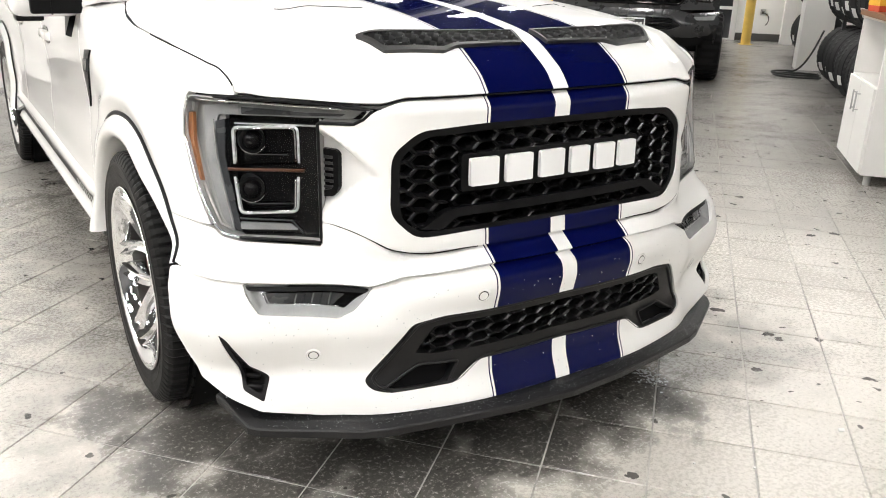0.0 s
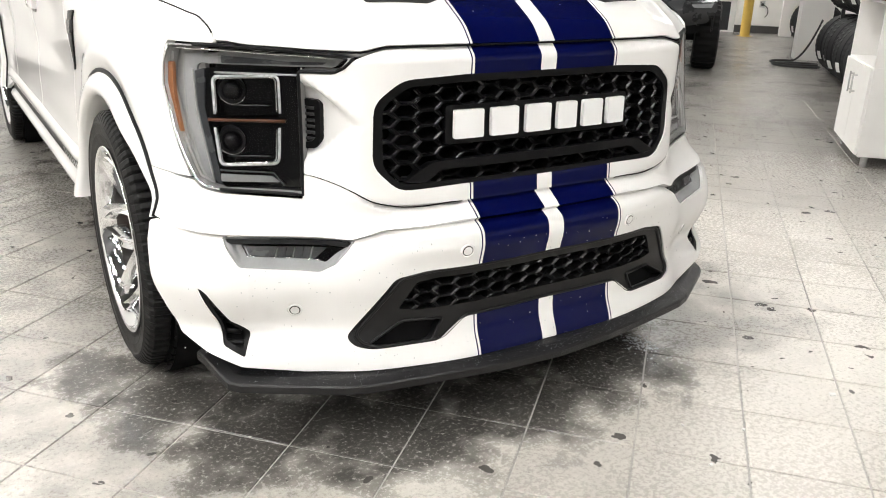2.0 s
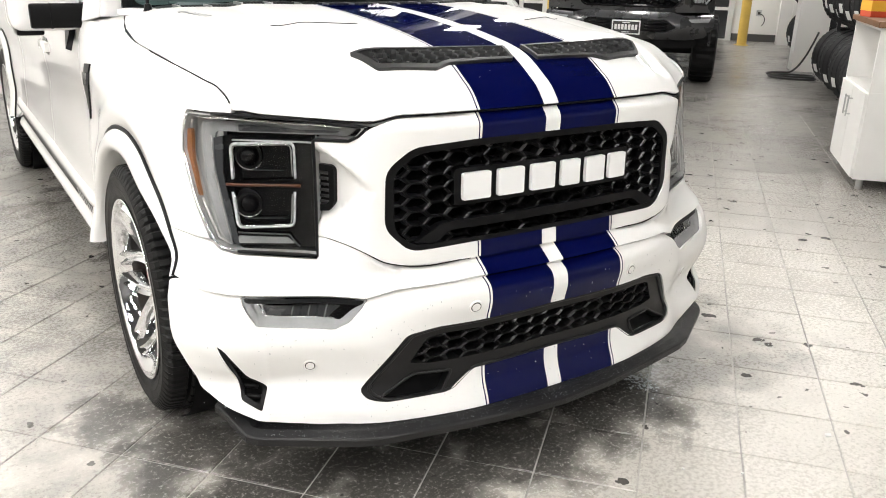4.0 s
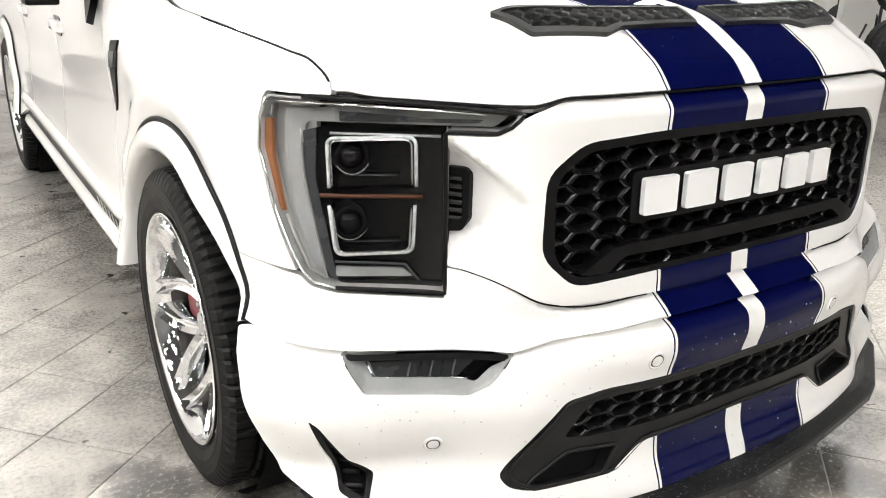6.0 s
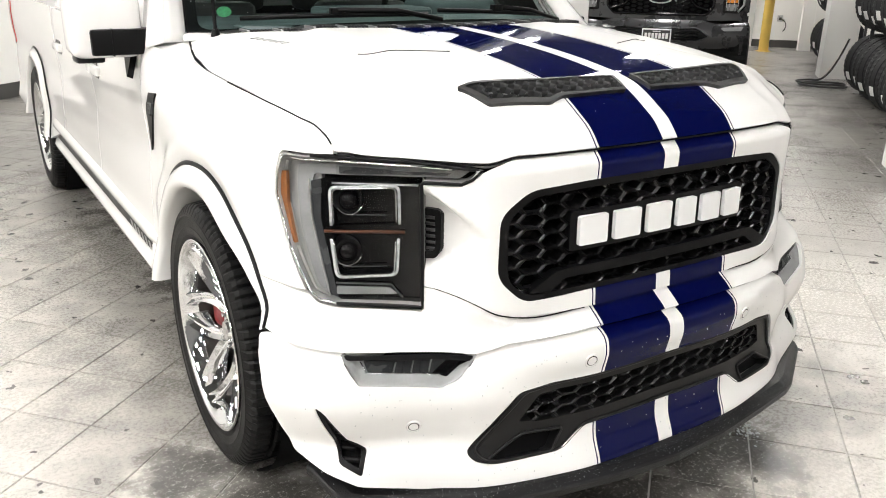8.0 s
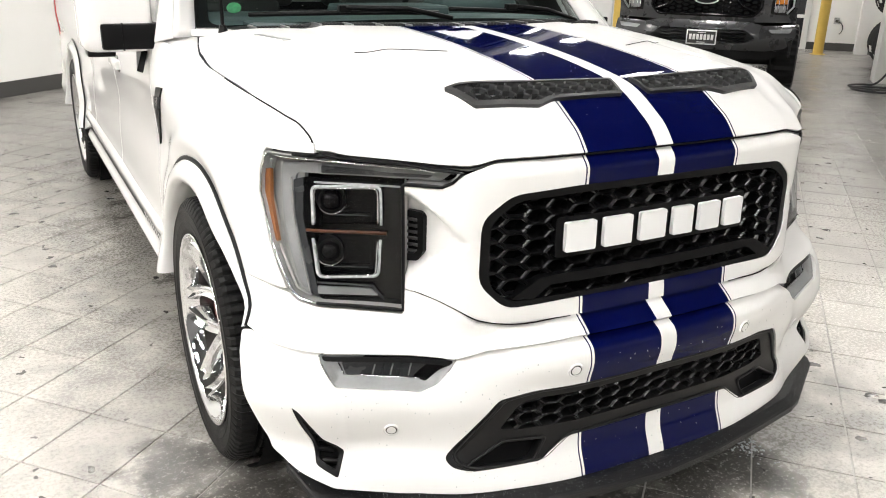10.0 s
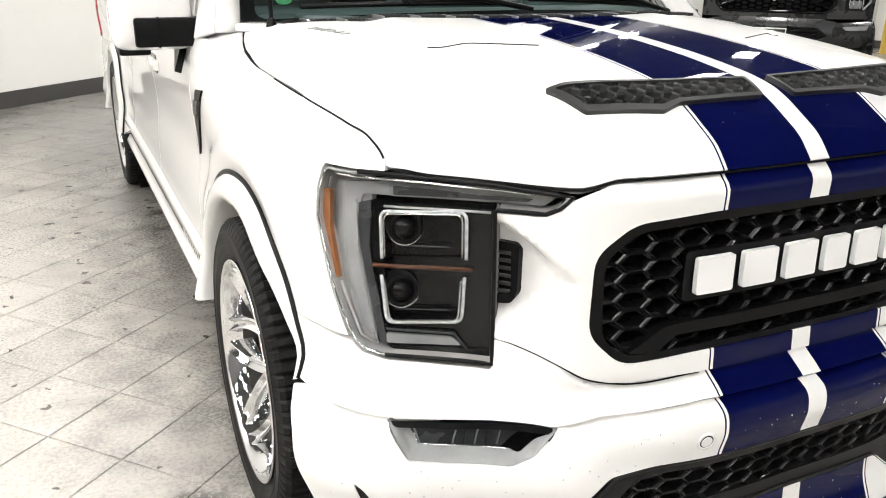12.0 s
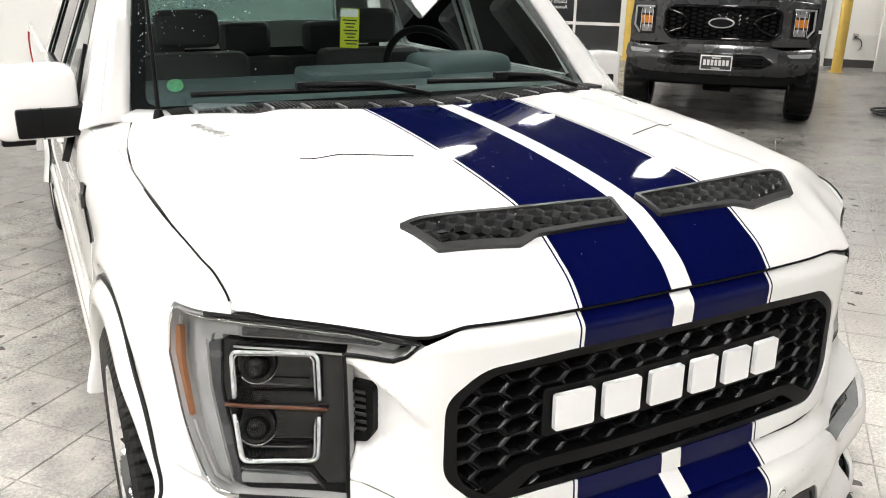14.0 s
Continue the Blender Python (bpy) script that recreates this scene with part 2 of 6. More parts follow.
# above the bumper the grille surround stands forward and the lamps sit further back
FORE_X = [0, 0, 0.001, 0.010, 0.013, -0.003, -0.008, -0.006, -0.003, 0, 0, 0, 0, 0, 0, 0]
FORE_Y = [0, -0.001, -0.005, -0.020, -0.023, 0.012, 0.024, 0.024, 0.014, 0, 0, 0, 0, 0, 0, 0]
fore_x, fore_y = spline(PLAN_S, FORE_X), spline(PLAN_S, FORE_Y)
nose_y = spline([a + b for a, b in zip(PLAN_X[:9], FORE_X)], [a + b for a, b in zip(PLAN_Y[:9], FORE_Y)])
nose_back = spline(PLAN_X[:9], PLAN_Y[:9])
bump_mid = spline([0.15, 0.235, 0.30, 0.36, 0.50, 0.56, 0.585, 0.605, 0.64, 0.70, 1.3], [0.078, 0.075, 0.05, 0.045, 0.06, 0.064, 0.058, 0.042, 0.012, 0.0, 0.0])
bump_out = spline([0.15, 0.235, 0.29, 0.335, 0.40, 0.47, 0.50, 0.55, 0.59, 0.61, 0.65, 0.72, 1.3], [0.09, 0.085, 0.075, 0.056, 0.062, 0.074, 0.071, 0.052, 0.036, 0.028, 0.006, 0.0, 0.0])
# the line between hood and fender
edge_x = spline([2.0, 2.40, 2.50, 2.79, 3.25, 3.38, 3.52, 3.66, 4.0, 9.0], [0.80, 0.822, 0.828, 0.858, 0.881, 0.888, 0.922, 0.952, 0.958, 0.958])
edge_z = spline([2.0, 2.41, 2.45, 2.50, 2.60, 2.79, 3.0, 3.25, 3.52, 3.7, 4.0, 9.0], [1.04, 1.058, 1.086, 1.106, 1.118, 1.136, 1.151, 1.168, 1.193, 1.212, 1.222, 1.225])


def skin_offset(s, z, dent=1.0):
    s = np.abs(s)
    y = plan_y(s)
    k = ease(0.33, 0.60, s)
    front = (bump_mid(z) * (1 - k) + bump_out(z) * k) * (1 - ease(1.15, 1.45, s))
    rake = ease(0.6, 0.95, s) * (1 - ease(1.2, 1.5, s)) * np.clip(1.06 - z, 0, 0.5) * 0.11
    # the hollow between lamp and grille
    open_z = 0.012 + 0.100 * np.clip((s - 0.528) / 0.15, 0, 1)
    deep = 0.052 * np.clip((s - 0.525) / 0.13, 0, 1) * (1 - ease(0.80, 0.90, s))
    hollow = dent * deep * ease(0.0, 1.0, np.clip((open_z - np.abs(z - 0.866)) / 0.034, 0, 1))
    # the rounded upper edge of the nose
    lip = 0.03 * ease(1.01, 1.062, z) ** 2 * (1 - ease(0.52, 0.62, s))
    zt, high = edge_z(y), 0.05 + 0.15 * ease(2.45, 3.1, y)
    w = np.clip((z - (zt - high)) / high, 0, 1.2)
    tumble = np.maximum(plan_x(s) - edge_x(y) - 0.003, 0) * w**2.4
    door = ease(3.3, 3.5, y)
    low = 0.03 * door * ease(0.62, 0.40, z) - 0.012 * door * np.exp(-((z - 0.86) / 0.10) ** 2)
    ring_r = np.hypot(y - 3.025, z - 0.40)
    swell = 0.015 * np.exp(-(((ring_r - 0.572) / 0.040) ** 2)) * ease(2.60, 2.80, y) * (1 - ease(3.58, 3.64, y)) * ease(0.55, 0.75, z)
    waist = 0.016 * np.exp(-(((z - 0.352) / 0.046) ** 2)) * ease(0.60, 0.76, s) * (1 - ease(0.90, 1.0, s))
    return front + rake - hollow - lip + low + swell - waist, tumble


def skin(s, z, dent=1.0, more=0.0):
    a = np.abs(s)
    e = 1e-4
    w = ease(0.60, 0.69, z)
    px, py = lambda q: plan_x(q) + w * fore_x(q), lambda q: plan_y(q) + w * fore_y(q)
    tx, ty = px(a + e) - px(np.maximum(a - e, 0)), py(a + e) - py(np.maximum(a - e, 0))
    l = np.hypot(tx, ty)
    d, tumble = skin_offset(s, z, dent)
    d = d + more
    x = px(a) + ty / l * d - tumble
    return np.stack([np.where(s < 0, -x, x), py(a) - tx / l * d, z + 0 * a], 1)


valance_top = spline([0, 0.282, 0.460, 0.510, 0.558, 0.597, 0.65, 0.75, 1.3], [0.6582, 0.6582, 0.6612, 0.675, 0.701, 0.717, 0.732, 0.76, 0.80])
valance_foot = spline([0, 0.279, 0.488, 0.525, 0.563, 0.888, 0.943, 1.066, 1.3], [0.619, 0.620, 0.608, 0.596, 0.584, 0.6025, 0.6055, 0.617, 0.63])


def valance_skin(s, z):
    """The ledge under the grille: tucked in under the surround, standing out over the bumper."""
    a = np.abs(s)
    mid = 1 - ease(0.47, 0.60, a)
    tuck = -0.015 * mid * (1 - ease(0.0, 0.016, valance_top(a) - z))
    return skin(s, z, 1.0, tuck + (0.004 + 0.010 * mid) * (1 - ease(0.002, 0.030, z - valance_foot(a))) * (1 - ease(0.95, 1.05, a)))


def bumper_skin(s, z):
    """The bumper: its upper edge rolls back under the ledge."""
    a = np.abs(s)
    return skin(s, z, 1.0, (-0.024 * (1 - ease(-0.004, 0.020, valance_foot(a) - 0.003 - z)) + 0.006 * ease(0.0, 0.03, valance_foot(a) - z) * ease(0.49, 0.56, z)) * (1 - ease(0.92, 1.02, a)))


def lamp_skin(s, z):
    return skin(s, z, 0.0)


hood_rise = spline([-0.05, 0, 0.03, 0.08, 0.15, 0.23, 0.40, 0.65, 0.95, 1.3, 2.0], [-0.06, 0, 0.036, 0.072, 0.112, 0.138, 0.163, 0.188, 0.205, 0.213, 0.213])

RISE_Q = np.arange(-0.4, 2.4, 0.002)
RISE_SOFT = np.convolve(np.pad(hood_rise(np.clip(RISE_Q, -0.05, 2.0)), 150, mode="edge"), np.exp(-0.5 * (np.arange(-150, 151) / 45.0) ** 2) / (45.0 * math.sqrt(2 * math.pi)), "valid")


def rise(q):
    """The hood's height behind its front edge, with an even sweep further back."""
    k = ease(0.16, 0.36, q)
    return hood_rise(q) * (1 - k) + np.interp(q, RISE_Q, RISE_SOFT) * k


def hood(x, y):
    a = np.abs(x)
    front, back = nose_y(np.minimum(a, 0.87)), nose_back(np.minimum(a, 0.87))
    q = y - front - (back - front) * ease(0.03, 0.18, y - front) - 0.026 + 0.020 * ease(0.48, 0.58, a)
    z = 1.060 - 0.013 * ease(0.46, 0.54, a) + 0.006 * ease(0.6, 0.82, a) + rise(q)
    ye = np.clip(y, 2.43, 3.30)
    xe = edge_x(ye)
    qe = ye - nose_back(np.minimum(xe, 0.87)) - 0.006
    at_edge = 1.053 + rise(qe)
    w = np.clip((a - 0.52) / (xe - 0.52), 0, 1.1)
    z = z - (at_edge - edge_z(ye)) * w**3.2 * ease(2.40, 2.46, y)
    z = z + 0.013 * np.exp(-(((a - 0.49) / 0.15) ** 2)) * ease(0.05, 0.15, q) * (1 - ease(2.44, 2.66, y))
    return np.stack([x, y, z], 1)


# ---- the hall ----
def slab(name, corners, thick, material, label, category):
    """A wall or floor: four corners of its seen face, and its thickness away from the hall."""
    a, b, c, d = (Vector(p) for p in corners)
    nn = (b - a).cross(d - a).normalized() * thick
    v = [a, b, c, d, a - nn, b - nn, c - nn, d - nn]
    f = [(0, 1, 2, 3), (7, 6, 5, 4), (0, 4, 5, 1), (1, 5, 6, 2), (2, 6, 7, 3), (3, 7, 4, 0)]
    return tagged(obj(name, v, f, material, smooth=False), label, category, kind="structure")


D0, D1, N0, N1, HIGH = -7.0, 17.0, -8.75, 5.5, 4.6
dark_wall = surface("dark_grey_wall_paint", (0.10, 0.10, 0.10), 0.6, vary=0.1, scale=1.2)
dark_ceiling = surface("dark_ceiling_paint", (0.075, 0.073, 0.07), 0.7, vary=0.2, scale=1.5)
grout = surface("worn_grout", (0.40, 0.385, 0.36), 0.7, vary=0.65, scale=1.6)
floor_bed = slab("floor", [room(D0, N0, -0.004), room(D0, N1, -0.004), room(D1, N1, -0.004), room(D1, N0, -0.004)], 0.2, grout, "grey stone tile floor with pale grout joints, damp and spotted", "floor")
slab("wall_left", [room(D0, N0), room(D1, N0), room(D1, N0, HIGH), room(D0, N0, HIGH)], 0.2, wall_paint, "plain white painted wall with dark base", "wall")
slab("wall_right", [room(D0, N1), room(D1, N1), room(D1, N1, HIGH), room(D0, N1, HIGH)], -0.2, wall_paint, "plain white painted wall behind the tyre racks", "wall")
slab("wall_back", [room(D0, N0), room(D0, N1), room(D0, N1, HIGH), room(D0, N0, HIGH)], -0.2, dark_wall, "dark grey painted wall", "wall")
# unseen upper band, added dark so hood and windshield reflect less white
slab("wall_door_side_upper", [room(D1, N0, 3.3), room(D1, N1, 3.3), room(D1, N1, HIGH), room(D1, N0, HIGH)], 0.2, dark_wall, "unseen upper wall above the overhead doors, made dark to dim reflections", "wall")
slab("wall_door_side", [room(D1, N0), room(D1, N1), room(D1, N1, 3.3), room(D1, N0, 3.3)], 0.2, wall_paint, "white painted wall round the overhead door", "wall")
slab("ceiling", [room(D0, N0, HIGH), room(D1, N0, HIGH), room(D1, N1, HIGH), room(D0, N1, HIGH)], 0.2, dark_ceiling, "dark painted ceiling of the service hall", "ceiling")
lamp_glow = surface("lit_diffuser", (0.9, 0.9, 0.9), 0.4, emit=(1.0, 0.975, 0.94), power=LAMP)
first = None
for n in (-7.6, -4.6, -1.95, 0.7):
    for d in (-5.4, -2.8, -0.35, 4.6, 8.6, 12.6, 16.2):
        if n > 0 and 3 < d < 6:
            continue
        m = Matrix.Translation(room(d, n, HIGH - 0.35)) @ Matrix.Rotation(radians(ROOM), 4, "Z")
        if first is None:
            first = thing("strip_light", "white strip light hanging under the ceiling, lit", "ceiling light", group="strip lights")
            part("housing", boxes((-0.62, 0.62, -0.17, 0.17, 0.03, 0.09), bevel=0.01), wall_paint, first)
            part("diffuser", boxes((-0.60, 0.60, -0.15, 0.15, 0.0, 0.028)), lamp_glow, first, "glowing white diffuser")
            for hx in (-0.45, 0.45):
                rod = bmesh.new()
                tube(rod, (hx, 0, 0.09), (hx, 0, 0.35), 0.008, seg=8)
                part("hanger", rod, chrome, first)
            first.matrix_basis = m
        else:
            copy_thing(first, m)

# ---- more materials ----
clear = bpy.data.materials.new("clear_lens")
clear.use_nodes = True
nt = clear.node_tree
nt.nodes.clear()
out_n, mix_n, tr_n, gl_n, fr_n = (nt.nodes.new(k) for k in ("ShaderNodeOutputMaterial", "ShaderNodeMixShader", "ShaderNodeBsdfTransparent", "ShaderNodeBsdfGlossy", "ShaderNodeFresnel"))
gl_n.inputs["Roughness"].default_value = 0.01
fr_n.inputs["IOR"].default_value = 1.45
nt.links.new(fr_n.outputs[0], mix_n.inputs[0])
nt.links.new(tr_n.outputs[0], mix_n.inputs[1])
nt.links.new(gl_n.outputs[0], mix_n.inputs[2])
nt.links.new(mix_n.outputs[0], out_n.inputs[0])
lamp_clear = clear.copy()
lamp_clear.name = "thin_clear_cover"
lamp_clear.node_tree.nodes["Fresnel"].inputs[0].default_value = 1.27
tint = clear.copy()
tint.name = "tinted_glass"
tint.node_tree.nodes["Fresnel"].inputs[0].default_value = 1.33
tint.node_tree.nodes["Transparent BSDF"].inputs[0].default_value = (0.50, 0.60, 0.58, 1)
privacy = clear.copy()
privacy.name = "dark_privacy_glass"
privacy.node_tree.nodes["Transparent BSDF"].inputs[0].default_value = (0.10, 0.11, 0.11, 1)
guide = surface("grey_light_guide", (0.27, 0.275, 0.28), 0.2, vary=0.12, scale=14)
guide_mid = surface("mid_grey_light_guide", (0.22, 0.225, 0.23), 0.22, vary=0.15, scale=14)
clear_grey = surface("pale_lamp_shell", (0.36, 0.36, 0.355), 0.18, vary=0.08, scale=20)
bracket_clear = surface("clear_running_light", (0.50, 0.51, 0.52), 0.12, vary=0.5, scale=90)
guide_dark = surface("smoked_light_guide", (0.035, 0.037, 0.04), 0.25, vary=0.15, scale=14)
amber = surface("amber_reflector", (0.25, 0.095, 0.03), 0.35, vary=0.2, scale=30, bump=0.3, grain=400)
amber_dark = surface("dark_amber_strip", (0.065, 0.018, 0.004), 0.3, vary=0.2)
satin = surface("satin_silver", (0.55, 0.55, 0.55), 0.3, metal=0.9, vary=0.08)
white_badge = surface("white_badge_plastic", (0.82, 0.82, 0.82), 0.35, vary=0.02)
red_paint = surface("red_caliper_paint", (0.22, 0.002, 0.007), 0.35, coat=0.15, vary=0.08)
iron = surface("brake_disc_iron", (0.09, 0.085, 0.08), 0.35, metal=0.9, vary=0.2)
red_lens = surface("red_tail_lens", (0.42, 0.015, 0.012), 0.15, vary=0.1)
grille_black = surface("moulded_black_grille", (0.006, 0.006, 0.0065), 0.26, vary=0.15, spec=0.36)
vent_grey = surface("grey_mesh_plastic", (0.045, 0.046, 0.047), 0.28, vary=0.2)
frame_trim = surface("satin_black_plastic", (0.010, 0.010, 0.0105), 0.42, vary=0.15, bump=0.12, grain=400, spec=0.25)
grey_trim = surface("weathered_grey_plastic", (0.020, 0.0205, 0.021), 0.5, vary=0.2, bump=0.15, grain=400)
splitter_mat = surface("wet_rough_black_plastic", (0.011, 0.011, 0.012), 0.34, vary=0.2, scale=25, bump=0.6, grain=260, spec=0.3)
cloth = surface("dark_seat_leather", (0.048, 0.046, 0.046), 0.55, vary=0.15, bump=0.2, grain=200)
dash_mat = surface("dark_dashboard_vinyl", (0.085, 0.115, 0.118), 0.55, vary=0.12, bump=0.2, grain=260)
tag_yellow = surface("yellow_paper_tag", (0.62, 0.66, 0.03), 0.6, vary=0.06)
ink = surface("dark_print", (0.03, 0.03, 0.03), 0.6)
green_film = surface("green_sticker", (0.02, 0.15, 0.06), 0.4, vary=0.3, scale=60)


def bead(name, fn, path, r, material, parent, lift=0.0, closed=False, seg=8, label="", flat=1.0, centre=(0, 5, 0.5)):
    """A round bead laid along a path on a surface."""
    p2 = np.array(path, float)
    u, v, e = p2[:, 0], p2[:, 1], 5e-4
    pos = fn(u, v)
    nor = np.cross(fn(u + e, v) - fn(u - e, v), fn(u, v + e) - fn(u, v - e))
    nor /= np.linalg.norm(nor, axis=1)[:, None] + 1e-12
    nor *= np.sign(((pos - np.array(centre)) * nor).sum(1).mean()) or 1.0
    pos = pos + nor * lift
    return sweep(name, pos, nor, r, material, parent, closed, seg, label, flat)


def sweep(name, pos, nor, r, material, parent, closed=False, seg=8, label="", flat=1.0):
    n = len(pos)
    tan = (np.roll(pos, -1, axis=0) - np.roll(pos, 1, axis=0)) if closed else np.gradient(pos, axis=0)
    side = np.cross(tan, nor)
    side /= np.linalg.norm(side, axis=1)[:, None] + 1e-12
    up = np.cross(side, tan)
    up /= np.linalg.norm(up, axis=1)[:, None] + 1e-12
    verts, faces = [], []
    for i in range(n):
        for k in range(seg):
            a = 2 * math.pi * k / seg
            verts.append(pos[i] + r * (math.cos(a) * side[i] + flat * math.sin(a) * up[i]))
    for i in range(n if closed else n - 1):
        j = (i + 1) % n
        for k in range(seg):
            w = (k + 1) % seg
            faces.append((i * seg + k, i * seg + w, j * seg + w, j * seg + k))
    if not closed:
        faces += [tuple(range(seg))[::-1], tuple((n - 1) * seg + k for k in range(seg))]
    return obj(name, verts, faces, material, parent, label)


def line(points, step=0.02):
    """A path through points, cut into short steps."""
    p = np.array(points, float)
    out = [p[0]]
    for a, b in zip(p[:-1], p[1:]):
        n = max(1, int(np.linalg.norm(b - a) / step))
        out += [a + (b - a) * i / n for i in range(1, n + 1)]
    return np.array(out)


def ruled(name, left, right, material, parent, steps=1, label="", thick=0.0):
    """A surface between two curves with the same number of points."""
    left, right = np.array(left, float), np.array(right, float)
    verts, faces, k = [], [], steps + 1
    for a, b in zip(left, right):
        verts += [a + (b - a) * i / steps for i in range(k)]
    for i in range(len(left) - 1):
        for j in range(steps):
            faces.append((i * k + j, i * k + j + 1, (i + 1) * k + j + 1, (i + 1) * k + j))
    ob = obj(name, verts, faces, material, parent, label)
    if thick:
        mod = ob.modifiers.new("thickness", "SOLIDIFY")
        mod.thickness = thick
        mod.offset = 0
    return ob


def hexmesh(name, fn, outline, pu, pv, material, parent, wall=0.2, deep=0.03, lift=0.0, rim=0.0, label="", centre=(0, 5, 0.5), only=None):
    """A honeycomb grating within an outline: each cell is a six-sided ring with walls going back."""
    loop = resample(np.array(outline, float), 0.01)
    lo, hi = loop.min(0), loop.max(0)
    verts, faces, e = [], [], 5e-4

    def put(pts, back):
        pts = np.array(pts)
        out = ~inside(pts, loop)
        if out.any():
            near = loop[np.argmin(((pts[out][:, None] - loop[None]) ** 2).sum(-1), axis=1)]
            pts[out] = near
        u, v = pts[:, 0], pts[:, 1]
        pos = fn(u, v)
        nor = np.cross(fn(u + e, v) - fn(u - e, v), fn(u, v + e) - fn(u, v - e))
        nor /= np.linalg.norm(nor, axis=1)[:, None] + 1e-12
        nor *= np.sign(((pos - np.array(centre)) * nor).sum(1).mean()) or 1.0
        at = len(verts)
        verts.extend(pos + nor * (lift - back))
        return [at + i for i in range(len(pts))]
    cols = int((hi[0] - lo[0]) / pu) + 3
    rows = int((hi[1] - lo[1]) / pv) + 3
    mid = (lo + hi) / 2
    for c in range(-cols // 2 - 1, cols // 2 + 2):
        for r in range(-rows // 2 - 1, rows // 2 + 2):
            cu, cv = mid[0] + c * pu, mid[1] + (r + 0.5 * (c % 2)) * pv
            six = np.array([(cu + pu * 2 / 3 * x, cv + pv / 2 * y) for x, y in ((-1, 0), (-0.5, 1), (0.5, 1), (1, 0), (0.5, -1), (-0.5, -1))])
            if not inside(np.vstack([six, [[cu, cv]]]), loop).any():
                continue
            if only is not None and not only(cu, cv):
                continue
            m = np.array([cu, cv])
            a = put(six, 0.004)
            b = put(m + (six - m) * (1 - wall * 0.45), 0.0)
            g = put(m + (six - m) * (1 - wall), 0.003)
            h = put(m + (six - m) * (1 - wall * 1.5), deep)
            for i in range(6):
                j = (i + 1) % 6
                faces += [(a[i], a[j], b[j], b[i]), (b[i], b[j], g[j], g[i]), (g[i], g[j], h[j], h[i])]
    return obj(name, verts, faces, material, parent, label, smooth=False)


# ---- the white pickup truck ----
truck = thing("pickup_truck", "white lowered pickup truck with two navy racing stripes", "truck")
flip_u = lambda pts: [(-p[0], *p[1:]) for p in pts]
BOTH = (list, flip_u)

# nose
GRILLE_OUT = mirrored([(0, 0.987), (0.253, 0.987), (0.433, 0.978), (0.506, 0.922), (0.510, 0.766), (0.443, 0.701), (0.252, 0.705), (0, 0.704)])
GRILLE_IN = mirrored([(0, 0.968), (0.25, 0.967), (0.418, 0.960), (0.483, 0.911), (0.482, 0.758), (0.435, 0.717), (0.267, 0.717), (0, 0.716)])
ring = mirrored([(0, 1.056), (0.263, 1.055), (0.475, 1.050), (0.528, 1.036), (0.551, 1.028), (0.577, 1.004), (0.604, 0.990), (0.688, 0.987), (0.690, 0.985), (0.684, 0.740), (0.65, 0.735), (0.596, 0.720), (0.557, 0.704), (0.508, 0.678), (0.458, 0.664), (0.282, 0.661), (0, 0.661)])
sheet("grille_surround", skin, rounded(ring, 0.012), striped, truck, [rounded(GRILLE_OUT, 0.03)], 0.012, 0.035)
valance = mirrored([(0, 0.6582), (0.282, 0.6582), (0.460, 0.6612), (0.510, 0.6750), (0.558, 0.7010), (0.597, 0.717), (0.65, 0.732), (0.684, 0.737), (0.684, 0.674), (0.79, 0.681), (0.88, 0.688), (0.927, 0.699), (0.948, 0.718), (1.03, 0.727), (1.145, 0.728), (1.098, 0.672), (1.066, 0.617), (0.943, 0.6055), (0.888, 0.6025), (0.563, 0.584), (0.525, 0.596), (0.488, 0.608), (0.279, 0.620), (0, 0.619)])
sheet("valance_panel", valance_skin, rounded(valance, 0.006), striped, truck, (), 0.009, 0.03)
for f in BOTH:
    bead("joint", skin, np.array(f([(u, float(valance_top(u)) + 0.0012) for u in np.linspace(0.27, 0.684, 60)])), 0.0018, dark_inside, truck, lift=-0.0022)
BUMP = mirrored([(0, 0.616), (0.273, 0.617), (0.488, 0.604), (0.525, 0.592), (0.563, 0.580), (0.888, 0.599), (0.943, 0.602), (1.030, 0.6125), (1.064, 0.602), (1.046, 0.560), (1.016, 0.515), (0.985, 0.407), (0.960, 0.331), (0.906, 0.300), (0.837, 0.258), (0.680, 0.233), (0.375, 0.230), (0, 0.230)])
LOWER = mirrored([(0, 0.498), (0.376, 0.494), (0.463, 0.480), (0.580, 0.320), (0.561, 0.298), (0.525, 0.286), (0.345, 0.285), (0.275, 0.340), (0, 0.345)])
FOG = [(0.872, 0.592), (0.558, 0.576), (0.600, 0.525), (0.638, 0.505), (0.833, 0.525), (0.851, 0.553)]
VENT = [(0.908, 0.474), (0.893, 0.460), (0.863, 0.371), (0.819, 0.338), (0.829, 0.281), (0.875, 0.311)]
bumper_holes = [rounded(LOWER, 0.015)] + [rounded(f(q), 0.008) for q in (FOG, VENT) for f in BOTH]
bumper = sheet("front_bumper", bumper_skin, rounded(BUMP, 0.01), striped, truck, bumper_holes, 0.010, 0.035)

